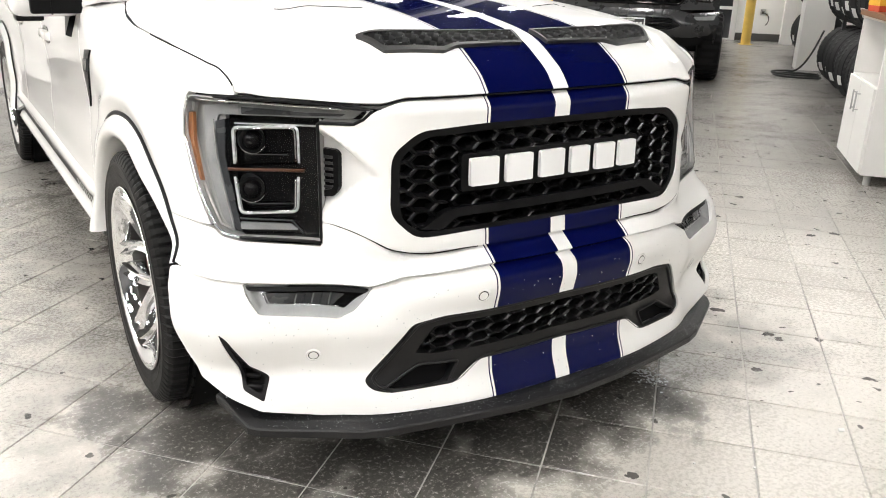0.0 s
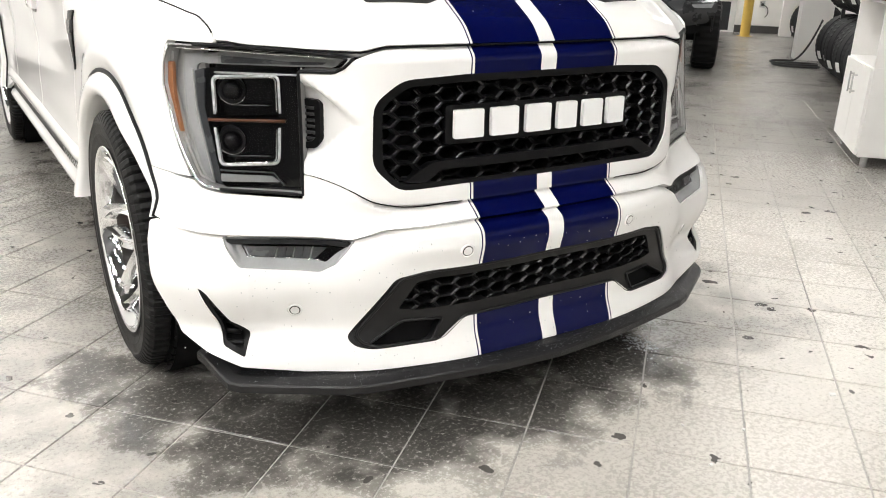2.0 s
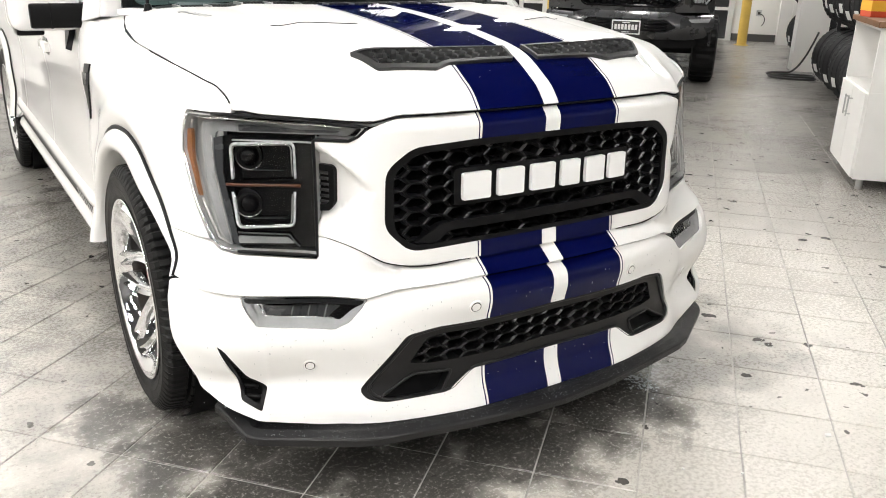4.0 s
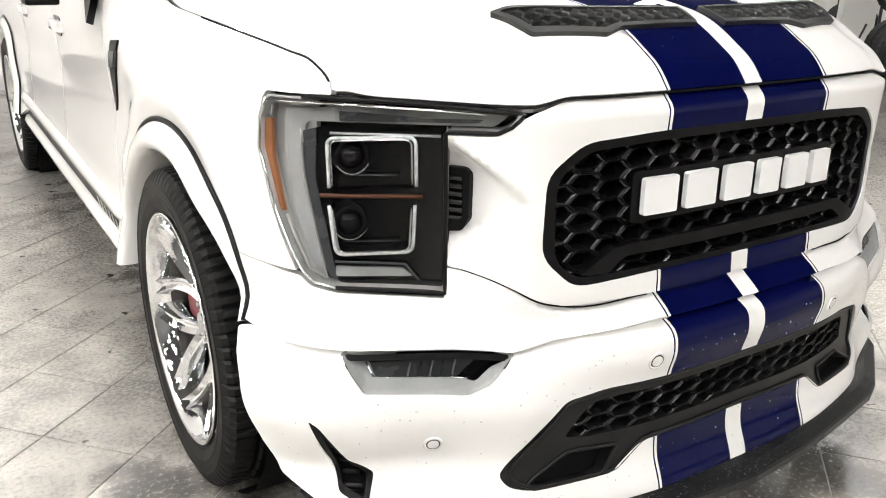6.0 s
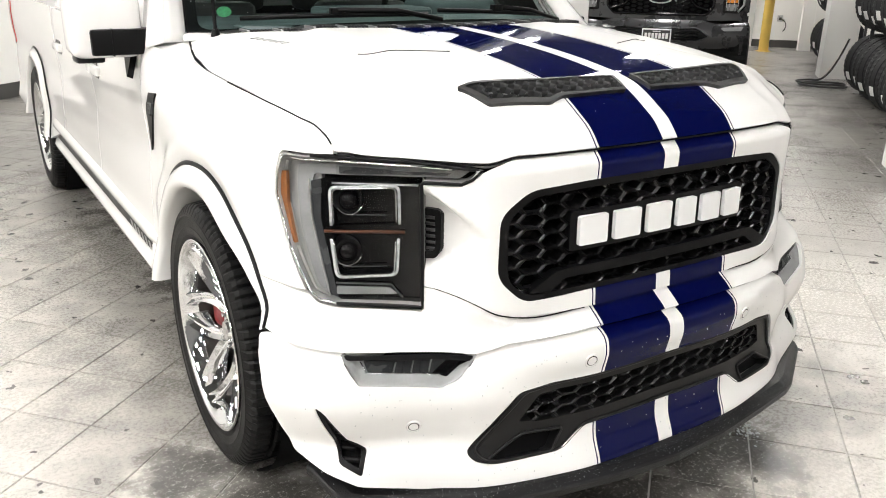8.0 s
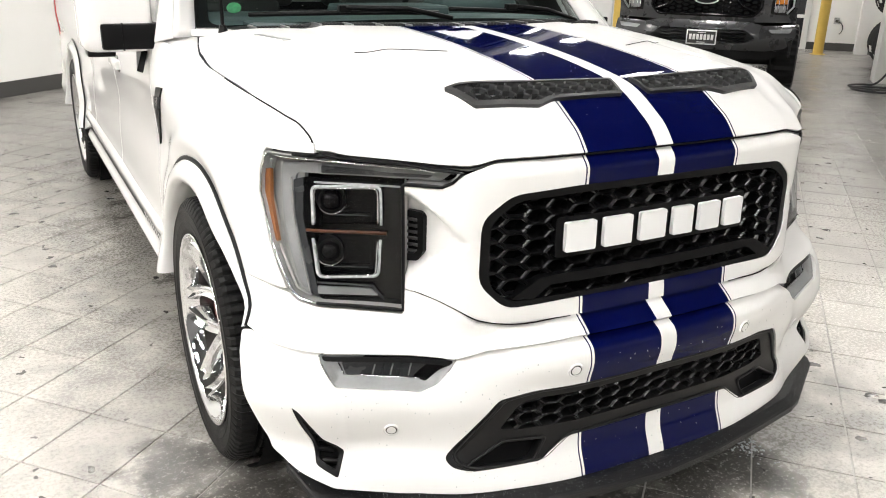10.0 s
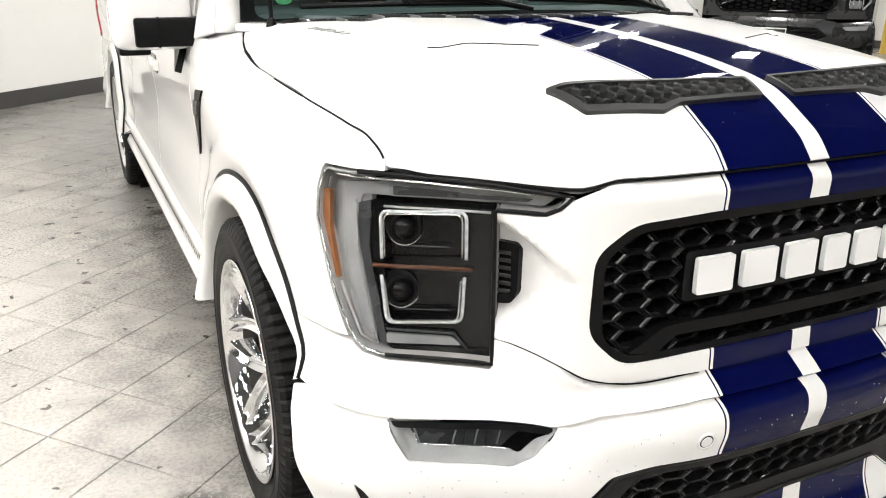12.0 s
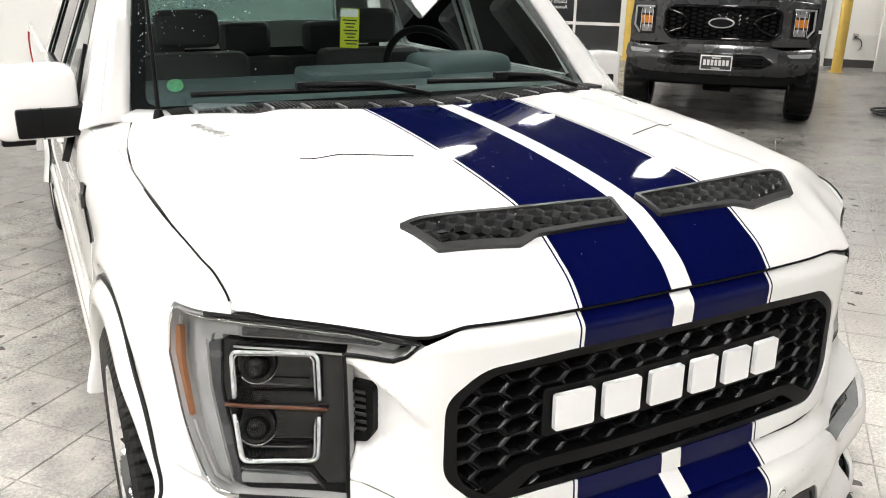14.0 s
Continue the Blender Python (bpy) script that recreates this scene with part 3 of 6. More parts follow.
# grille
grille = sheet("grille", skin, rounded(GRILLE_OUT, 0.03), black_trim, truck, [rounded(GRILLE_IN, 0.025)], 0.02, 0.03, lift=-0.004, label="black honeycomb grille with white raised blocks")
sheet("grille_back", skin, rounded(GRILLE_OUT, 0.03), dark_inside, grille, (), 0.04, 0.01, lift=-0.075)
hexmesh("honeycomb", skin, rounded(GRILLE_IN, 0.025), 0.0595, 0.0375, grille_black, grille, 0.19, 0.04, -0.010)
sheet("badge_plate", skin, rounded(mirrored([(0, 0.908), (0.312, 0.908), (0.312, 0.808), (0, 0.808)]), 0.01), black_trim, grille, (), 0.03, 0.02, lift=-0.008)
for u0, u1 in ((-0.297, -0.198), (-0.186, -0.086), (-0.072, 0.025), (0.037, 0.117), (0.129, 0.214), (0.222, 0.300)):
    sheet("badge_block", skin, rounded([(u0 + 0.003, 0.823), (u1 - 0.009, 0.823), (u1 - 0.009, 0.897), (u0 + 0.003, 0.897)], 0.006), white_badge, grille, (), 0.02, 0.012, lift=0.008, label="white raised block on the black badge plate")
BAR = mirrored([(0, 0.770), (0.31, 0.771), (0.358, 0.767), (0.432, 0.724), (0.372, 0.719), (0.330, 0.748), (0, 0.746)])
sheet("lower_bar", skin, rounded(BAR, 0.008), black_trim, grille, (), 0.02, 0.03, lift=0.004)

# lower grille
low = sheet("lower_grille", skin, rounded(LOWER, 0.015), frame_trim, truck,
            [rounded(mirrored([(0, 0.470), (0.35, 0.467), (0.405, 0.460), (0.452, 0.385), (0.40, 0.376), (0, 0.380)]), 0.008)]
            + [rounded(f([(0.525, 0.302), (0.440, 0.348), (0.335, 0.343), (0.362, 0.294), (0.395, 0.288), (0.51, 0.290)]), 0.01) for f in BOTH], 0.016, 0.03, lift=-0.006, label="black lower grille with two open ducts")
bead("frame_edge", skin, resample(rounded([(0.965 * u, z + 0.004 * (1 if z < 0.4 else -1)) for u, z in LOWER], 0.015), 0.015), 0.0055, frame_trim, low, lift=-0.005, closed=True)
for f in BOTH:
    bead("duct_edge", skin, resample(rounded(f([(0.530, 0.300), (0.441, 0.351), (0.331, 0.346), (0.359, 0.291), (0.394, 0.285), (0.513, 0.287)]), 0.01), 0.012), 0.004, frame_trim, low, lift=-0.004, closed=True)
sheet("grille_back", skin, rounded(LOWER, 0.02), dark_inside, low, (), 0.05, 0.01, lift=-0.07)
hexmesh("honeycomb", skin, rounded(mirrored([(0, 0.472), (0.35, 0.469), (0.407, 0.462), (0.454, 0.384), (0.40, 0.374), (0, 0.378)]), 0.008), 0.054, 0.034, grille_black, low, 0.20, 0.035, -0.008)
for f in BOTH:
    sheet("duct_floor", skin, rounded(f([(0.562, 0.305), (0.450, 0.362), (0.318, 0.352), (0.350, 0.288), (0.545, 0.290)]), 0.01), dark_inside, low, (), 0.03, 0.004, lift=-0.038)

# fog lamps
def fog_recess(s, z):
    """A tray that slopes in from the bumper's face to the lens."""
    foot = np.interp(np.abs(s), [0.556, 0.600, 0.638, 0.834, 0.853, 0.874], [0.578, 0.523, 0.503, 0.523, 0.552, 0.594])
    side_in = np.minimum(np.clip((np.abs(s) - 0.556) / 0.05, 0, 1), np.clip((0.874 - np.abs(s)) / 0.03, 0, 1))
    return skin(s, z, 1.0, -0.006 - 0.026 * np.minimum(ease(0.0, 0.026, z - foot), side_in))


for f in BOTH:
    fog = sheet("fog_light", skin, rounded(f(FOG), 0.008), black_gloss, truck, (), 0.03, 0.02, lift=-0.062, label="smoked fog lamp in a grey recess")
    LENS = [(0.836, 0.585), (0.563, 0.572), (0.628, 0.522), (0.816, 0.540)]
    tray = sheet("recess", fog_recess, rounded(f([(0.874, 0.594), (0.556, 0.578), (0.599, 0.523), (0.638, 0.503), (0.834, 0.523), (0.853, 0.552)]), 0.008), guide, fog, [rounded(f(LENS), 0.008)], 0.008, 0.02, label="pale grey recess round the fog lamp")
    bead("guide_line", fog_recess, line(f([(0.835, 0.566), (0.820, 0.541), (0.642, 0.5245)]), 0.01), 0.0022, chrome, fog, lift=0.001)
    sheet("upper_lip", skin, rounded(f([(0.872, 0.593), (0.557, 0.577), (0.570, 0.566), (0.858, 0.582)]), 0.003), black_trim, fog, (), 0.02, 0.03, lift=-0.010)
    sheet("reflector", skin, rounded(f([(0.830, 0.578), (0.625, 0.566), (0.660, 0.534), (0.812, 0.547)]), 0.006), guide_dark, fog, (), 0.02, 0.004, lift=-0.050)
    for k in range(5):
        u = 0.665 + 0.021 * k
        bead("lamella", skin, line(f([(u, 0.541 + 0.0005 * k), (u - 0.006, 0.569)]), 0.01), 0.0020, guide_dark if k % 2 else guide_mid, fog, lift=-0.044, flat=0.6)
    sheet("lens", skin, rounded(f(LENS), 0.008), lamp_clear, fog, (), 0.02, 0.003, lift=-0.022).visible_shadow = False

# corner vents
for f in BOTH:
    vent = sheet("corner_vent", skin, rounded(f(VENT), 0.008), black_trim, truck, [rounded(f([(0.893, 0.44), (0.862, 0.358), (0.832, 0.338), (0.836, 0.300), (0.872, 0.322)]), 0.006)], 0.012, 0.02, lift=-0.004, label="black louvred corner vent")
    sheet("vent_back", skin, rounded(f(VENT), 0.008), dark_inside, vent, (), 0.03, 0.004, lift=-0.04)
    for k in range(5):
        z = 0.318 + 0.020 * k
        u0, u1 = 0.833 + 0.011 * k, 0.874 + 0.003 * k
        bead("slat", skin, line(f([(u0, z), (u1, z + 0.004)]), 0.01), 0.0065, black_trim, vent, lift=-0.014, flat=0.5)

# parking sensors
for f in BOTH:
    for u, z in ((0.707, 0.400), (0.280, 0.541)):
        uu = f([(u, z)])[0][0]
        a = np.linspace(0, 2 * math.pi, 21)[:-1]
        sensor = sheet("parking_sensor", bumper_skin, np.stack([uu + 0.0115 * np.cos(a), z + 0.0115 * np.sin(a)], 1), paint, truck, (), 0.008, 0.004, lift=0.003, label="small round parking sensor")
        bead("sensor_gap", bumper_skin, np.stack([uu + 0.0125 * np.cos(a), z + 0.0125 * np.sin(a)], 1), 0.002, black_trim, sensor, lift=0.001, closed=True)
        bead("sensor_rim", bumper_skin, np.stack([uu + 0.0165 * np.cos(a), z + 0.0165 * np.sin(a)], 1), 0.003, paint, sensor, lift=0.001, closed=True)

# splitter under the bumper
half_lip = [(0, 2.030), (0.2, 2.045), (0.41, 2.080), (0.575, 2.112), (0.635, 2.136), (0.862, 2.276), (0.886, 2.304), (0.920, 2.455)]
verts, faces, k = [], [], 6
path = line([(-x, y) for x, y in half_lip[::-1]] + half_lip[1:], 0.03)
for i, (x, y) in enumerate(path):
    a = path[min(i + 1, len(path) - 1)] - path[max(i - 1, 0)]
    n = np.array([a[1], -a[0]]) / np.hypot(*a)
    up = 0.030 * float(ease(2.28, 2.45, y))
    end = float(ease(2.25, 2.42, y))
    for back, z in ((0.13 - 0.06 * end, 0.233), (0.03, 0.226), (0.004, 0.216), (0.0, 0.211), (0.001, 0.192), (0.13 - 0.06 * end, 0.188)):
        verts.append((x - n[0] * back, y - n[1] * back, z + up))
for i in range(len(path) - 1):
    for j in range(k):
        faces.append((i * k + j, i * k + (j + 1) % k, (i + 1) * k + (j + 1) % k, (i + 1) * k + j))
faces += [tuple(range(k))[::-1], tuple((len(path) - 1) * k + j for j in range(k))]
lip_ob = obj("front_splitter", verts, faces, splitter_mat, truck, "wet black front splitter with a rough top", smooth=False)

# headlights
LAMP_OUT = [(1.040, 1.047), (0.890, 1.049), (0.764, 1.044), (0.551, 1.033), (0.577, 1.008), (0.600, 0.995), (0.683, 0.992), (0.691, 0.988), (0.685, 0.682), (0.883, 0.696), (0.922, 0.706), (0.943, 0.723), (1.010, 0.836), (1.064, 0.946), (1.064, 0.996), (1.050, 1.036)]
for f in BOTH:
    lamp = sheet("headlight", lamp_skin, rounded(f(LAMP_OUT), 0.008), black_gloss, truck, (), 0.03, 0.02, lift=-0.07, label="smoked headlight with two square projectors and amber marker")
    inner_edge = [(1.037, 1.043), (0.890, 1.045), (0.764, 1.040), (0.566, 1.030), (0.581, 1.011), (0.602, 0.999), (0.685, 0.996), (0.6875, 0.992), (0.682, 0.687), (0.883, 0.700), (0.920, 0.709), (0.940, 0.726), (1.007, 0.837), (1.061, 0.947), (1.061, 0.995), (1.048, 1.033)]
    sheet("rim_trim", lamp_skin, rounded(f(LAMP_OUT), 0.008), clear_grey, lamp, [rounded(f(inner_edge), 0.006)], 0.02, 0.05, lift=0.001)
    bead("edge_seal", lamp_skin, line(f([(0.95, 1.048), (0.890, 1.048), (0.764, 1.043), (0.556, 1.032), (0.577, 1.009), (0.601, 0.996), (0.684, 0.993), (0.689, 0.988), (0.683, 0.685), (0.883, 0.698)]), 0.02), 0.0045, black_trim, lamp, lift=-0.001)
    sheet("outer_shell", lamp_skin, rounded(f([(1.037, 1.043), (0.936, 1.044), (0.936, 1.03), (0.908, 0.716), (0.918, 0.709), (0.940, 0.726), (1.007, 0.837), (1.061, 0.947), (1.061, 0.995), (1.048, 1.033)]), 0.006), clear_grey, lamp, (), 0.02, 0.02, lift=-0.036, label="pale outer lamp shell")
    sheet("light_guide", lamp_skin, rounded(f([(1.014, 1.022), (0.875, 1.032), (0.86, 1.004), (0.955, 1.003), (0.966, 0.95), (0.956, 0.899), (0.904, 0.730), (0.922, 0.727), (0.94, 0.747), (1.000, 0.885), (1.016, 0.973)]), 0.012), guide, lamp, (), 0.02, 0.03, lift=-0.028, label="pale grey translucent light guide")
    sheet("upper_guide", lamp_skin, rounded(f([(0.89, 1.034), (0.707, 1.024), (0.585, 1.026), (0.612, 1.003), (0.705, 1.000), (0.89, 1.003)]), 0.008), guide_mid, lamp, (), 0.02, 0.03, lift=-0.026, label="smoked grey upper light guide")
    sheet("guide_step", lamp_skin, rounded(f([(0.88, 1.024), (0.71, 1.012), (0.63, 1.014), (0.64, 1.008), (0.705, 1.005), (0.88, 1.006)]), 0.004), guide_dark, lamp, (), 0.02, 0.01, lift=-0.022)
    sheet("marker", lamp_skin, rounded(f([(1.0605, 1.000), (1.042, 1.002), (1.036, 0.930), (0.996, 0.832), (1.010, 0.836), (1.0600, 0.925), (1.0615, 0.945)]), 0.005), amber, lamp, (), 0.02, 0.01, lift=-0.010, label="amber side marker")
    sheet("bezel", lamp_skin, rounded(f([(0.932, 0.994), (0.692, 0.984), (0.687, 0.686), (0.880, 0.700), (0.934, 0.90)]), 0.01), black_gloss, lamp,
          [rounded(f([(0.906, 0.972), (0.746, 0.977), (0.744, 0.760), (0.889, 0.760)]), 0.02)], 0.02, 0.05, lift=-0.030)
    MOD = [((0.912, 0.976), (0.738, 0.981), (0.735, 0.883), (0.906, 0.879)), ((0.906, 0.852), (0.737, 0.853), (0.739, 0.757), (0.890, 0.754))]
    for m, quad in enumerate(MOD):
        q = rounded(f(list(quad)), 0.02, 6)
        c = np.array(quad).mean(0)
        sheet("projector_back", lamp_skin, rounded(f(list(quad)), 0.02), black_gloss, lamp, (), 0.03, 0.004, lift=-0.062)
        # a bracket open towards the amber strip
        path = [quad[3], quad[0], quad[1], quad[2]] if m == 0 else [quad[0], quad[3], quad[2], quad[1]]
        path = [(p[0] - (p[0] - c[0]) * 0.06, p[1] - (p[1] - c[1]) * 0.06) for p in path]
        pts = np.array(f(path), float)
        soft = [pts[0]]
        for i in (1, 2):
            a, b, d = pts[i - 1], pts[i], pts[i + 1]
            p0, p1 = b + (a - b) / np.linalg.norm(a - b) * 0.016, b + (d - b) / np.linalg.norm(d - b) * 0.016
            soft += [(1 - t) ** 2 * p0 + 2 * t * (1 - t) * b + t * t * p1 for t in np.linspace(0, 1, 6)]
        soft.append(pts[3])
        bead("bracket", lamp_skin, line(soft, 0.012), 0.0036, bracket_clear, lamp, lift=-0.022, flat=0.9, label="pale square running-light bracket")
        bead("bracket_edge", lamp_skin, line([p + (np.array(f([c])[0]) - p) * 0.09 for p in soft], 0.012), 0.0022, chrome, lamp, lift=-0.020)
        # projector: lens in a stepped shroud
        u0 = f([(0.842 if m == 0 else 0.846, 0)])[0][0]
        eye = Vector(lamp_skin(np.array([u0]), np.array([c[1] + 0.006]))[0])
        fw = Vector((0.18 * (-1 if u0 < 0 else 1), -1, 0)).normalized()
        bm = bmesh.new()
        tube(bm, eye - fw * 0.075, eye - fw * 0.045, 0.036, 0.033, 28)
        part("shroud", bm, black_trim, lamp, smooth=True)
        bm = bmesh.new()
        bmesh.ops.create_uvsphere(bm, u_segments=28, v_segments=14, radius=0.027)
        bmesh.ops.translate(bm, verts=bm.verts, vec=eye - fw * 0.052)
        part("projector_lens", bm, black_gloss, lamp, "dark glass projector lens", smooth=True)
        a = np.linspace(0.15 * math.pi, 0.85 * math.pi, 14) + math.pi
        rot = fw.to_track_quat("Z", "Y").to_matrix()
        arc = np.array([tuple(eye - fw * 0.040 + rot @ Vector((0.034 * math.cos(t), 0.034 * math.sin(t), 0))) for t in a])
        sweep("lens_arc", arc, np.tile(np.array(fw), (len(arc), 1)), 0.0016, chrome, lamp)
        bead("shelf_edge", lamp_skin, line(f([(c[0] + 0.055, c[1] - 0.026), (c[0] - 0.05, c[1] - 0.028)]), 0.02), 0.0016, guide_dark, lamp, lift=-0.045)
    bead("amber_strip", lamp_skin, line(f([(0.920, 0.868), (0.728, 0.866)]), 0.02), 0.0042, amber_dark, lamp, lift=-0.022, flat=0.8, label="thin amber turn strip")
    sheet("lower_guide", lamp_skin, rounded(f([(0.886, 0.736), (0.760, 0.729), (0.742, 0.712), (0.884, 0.716)]), 0.004), guide_mid, lamp, (), 0.02, 0.02, lift=-0.022, label="clear lower light bar")
    bead("lower_guide_edge", lamp_skin, line(f([(0.886, 0.745), (0.756, 0.738), (0.730, 0.704)]), 0.02), 0.0025, guide_dark, lamp, lift=-0.018)
    bead("chrome_line", lamp_skin, line(f([(1.034, 1.036), (0.890, 1.038), (0.764, 1.031), (0.62, 1.028)]), 0.02), 0.003, chrome, lamp, lift=-0.008)
    bead("chrome_line", lamp_skin, line(f([(0.900, 0.983), (0.70, 0.980)]), 0.02), 0.0025, satin, lamp, lift=-0.024)
    bead("outer_line", lamp_skin, line(f([(1.040, 1.026), (1.044, 1.006)]), 0.02), 0.003, satin, lamp, lift=-0.012)
    bead("outer_line", lamp_skin, line(f([(0.990, 0.828), (0.934, 0.731), (0.90, 0.716)]), 0.02), 0.003, satin, lamp, lift=-0.012)
    sheet("inner_wall", lamp_skin, rounded(f([(0.962, 0.985), (0.930, 0.992), (0.931, 0.90), (0.880, 0.705), (0.898, 0.716), (0.952, 0.90)]), 0.004), guide_dark, lamp, (), 0.02, 0.03, lift=-0.024, label="dark wall between light guide and bezel")
    bead("wall_edge", lamp_skin, line(f([(0.966, 0.990), (0.955, 0.90), (0.900, 0.712)]), 0.015), 0.0018, satin, lamp, lift=-0.020)
    bead("lens_edge", lamp_skin, line(f([(1.046, 1.040), (1.0625, 1.0), (1.0625, 0.946), (1.009, 0.836), (0.942, 0.724), (0.921, 0.7075), (0.883, 0.699)]), 0.015), 0.0026, chrome, lamp, lift=0.001)
    cover = sheet("lens_cover", lamp_skin, rounded(f(LAMP_OUT), 0.008), lamp_clear, lamp, (), 0.02, 0.004, lift=0.002, label="clear lamp cover")
    cover.visible_shadow = False

# louvred side vents beside the lamps
for f in BOTH:
    sv = sheet("side_vent", skin, rounded(f([(0.690, 0.922), (0.660, 0.919), (0.651, 0.908), (0.651, 0.820), (0.666, 0.797), (0.690, 0.795)]), 0.005), black_trim, truck, [rounded(f([(0.690, 0.905), (0.668, 0.905), (0.666, 0.825), (0.672, 0.815), (0.690, 0.812)]), 0.003)], 0.01, 0.015, lift=0.014, label="black louvred vent beside the headlight")
    sheet("vent_back", skin, rounded(f([(0.690, 0.922), (0.660, 0.919), (0.651, 0.908), (0.651, 0.820), (0.666, 0.797), (0.690, 0.795)]), 0.005), dark_inside, sv, (), 0.03, 0.004, lift=0.002)
    for k in range(6):
        bead("slat", skin, line(f([(0.690, 0.822 + 0.0155 * k), (0.662, 0.820 + 0.0155 * k)]), 0.01), 0.0042, grey_trim, sv, lift=0.011, flat=0.5)

# ---- hood ----
fy = [(x, float(nose_y(x)) + 0.027 - 0.020 * float(ease(0.48, 0.58, x))) for x in np.linspace(0.06, 0.812, 39)]
HOOD_HALF = [(0, 3.20), (0.25, 3.225), (0.50, 3.31), (0.72, 3.435), (0.826, 3.54), (0.849, 3.45), (0.865, 3.36), (0.875, 3.22), (0.8765, 3.16), (0.869, 3.0), (0.8575, 2.79), (0.841, 2.62), (0.828, 2.50), (0.8265, 2.482)] + fy[::-1] + [(0, fy[0][1])]
SCOOP = [(0.505, 2.418), (0.030, 2.390), (0.044, 2.319), (0.258, 2.321), (0.304, 2.307), (0.462, 2.340)]
SLOT = [(0.488, 2.409), (0.040, 2.383), (0.050, 2.329), (0.261, 2.331), (0.300, 2.321), (0.454, 2.352)]
bonnet = sheet("hood", hood, rounded(mirrored(HOOD_HALF), 0.008), striped, truck, [rounded(f(SLOT), 0.004) for f in BOTH], 0.014, 0.03)
bead("front_gap", hood, np.array([(-x, y - 0.0015) for x, y in fy[::-1]] + [(x, y - 0.0015) for x, y in fy]), 0.0026, dark_inside, bonnet, lift=-0.0048)
for f in BOTH:
    bead("seam", hood, line(f([(0.554, 2.852), (0.320, 2.742)]), 0.01), 0.0012, dark_inside, bonnet, lift=0.0012)
    sc = sheet("hood_vent", hood, rounded(f(SCOOP), 0.006), grey_trim, bonnet, [rounded(f(SLOT), 0.004)], 0.012, 0.014, lift=0.011, label="grey honeycomb hood vent")
    sheet("vent_back", hood, rounded(f(SCOOP), 0.006), dark_inside, sc, (), 0.03, 0.003, lift=-0.036)
    hexmesh("honeycomb", hood, rounded(f(SLOT), 0.004), 0.034, 0.0245, vent_grey, sc, 0.15, 0.016, 0.0085)
    for k, w in enumerate((0.030, 0.024, 0.030, 0.026, 0.032, 0.028)):
        u0, y0 = 0.712 - 0.008 * k, 3.285 - 0.030 * k
        sheet("badge_bar", hood, rounded(f([(u0, y0), (u0 - w * 0.8, y0 - 0.005), (u0 - w * 0.8, y0 - 0.021), (u0, y0 - 0.016)]), 0.003), satin, bonnet, (), 0.02, 0.003, lift=0.003)

# the shoulder between hood, fender and pillar
def shoulder(x, y):
    a = np.abs(x)
    k = np.clip((edge_x(y) - a) / 0.12, 0, 1)
    return np.stack([x, y, edge_z(y) - 0.002 + 0.016 * k], 1)


for f in BOTH:
    sheet("cowl_shoulder", shoulder, rounded(f([(0.8795, 3.19), (0.8835, 3.27), (0.8870, 3.38), (0.9185, 3.52), (0.949, 3.655), (0.90, 3.70), (0.78, 3.63), (0.76, 3.56), (0.829, 3.556), (0.853, 3.45), (0.869, 3.36), (0.878, 3.24)]), 0.004), paint, truck, (), 0.02, 0.02)

# ---- fenders, doors, bed ----
HUB_F, HUB_R, HUB_Z = 3.025, 6.72, 0.400


def arch(y0, r, z_low, n=28):
    """The points of a wheel opening over a hub, from its rear foot to its front foot."""
    a0 = math.asin((z_low - HUB_Z) / r)
    return [(float(s_of_y(y0 + r * math.cos(a))), HUB_Z + r * math.sin(a)) for a in np.linspace(a0, math.pi - a0, n)]


sy = lambda y: float(s_of_y(y))
edge_top = lambda y: float(edge_z(y)) - 0.001
arc_f = [p for p in arch(HUB_F, 0.515, 0.42) if p[1] > 0.731 or p[0] > sy(3.0)]
fender = [(sy(2.434), edge_top(2.434)), (sy(2.452), edge_top(2.452)), (sy(2.48), edge_top(2.48))] + [(sy(y), edge_top(y)) for y in (2.52, 2.6, 2.7, 2.8, 3.0, 3.23, 3.38, 3.52, 3.645)] + [(sy(3.645), 0.42)] + arc_f
fender += [(1.150, 0.7305), (1.03, 0.7295), (0.956, 0.7265), (1.018, 0.834), (1.072, 0.944), (1.072, 0.997), (1.057, 1.042), (1.045, 1.053), (0.892, 1.0535), (0.892, 1.060)]
DOOR_LOW = 0.56
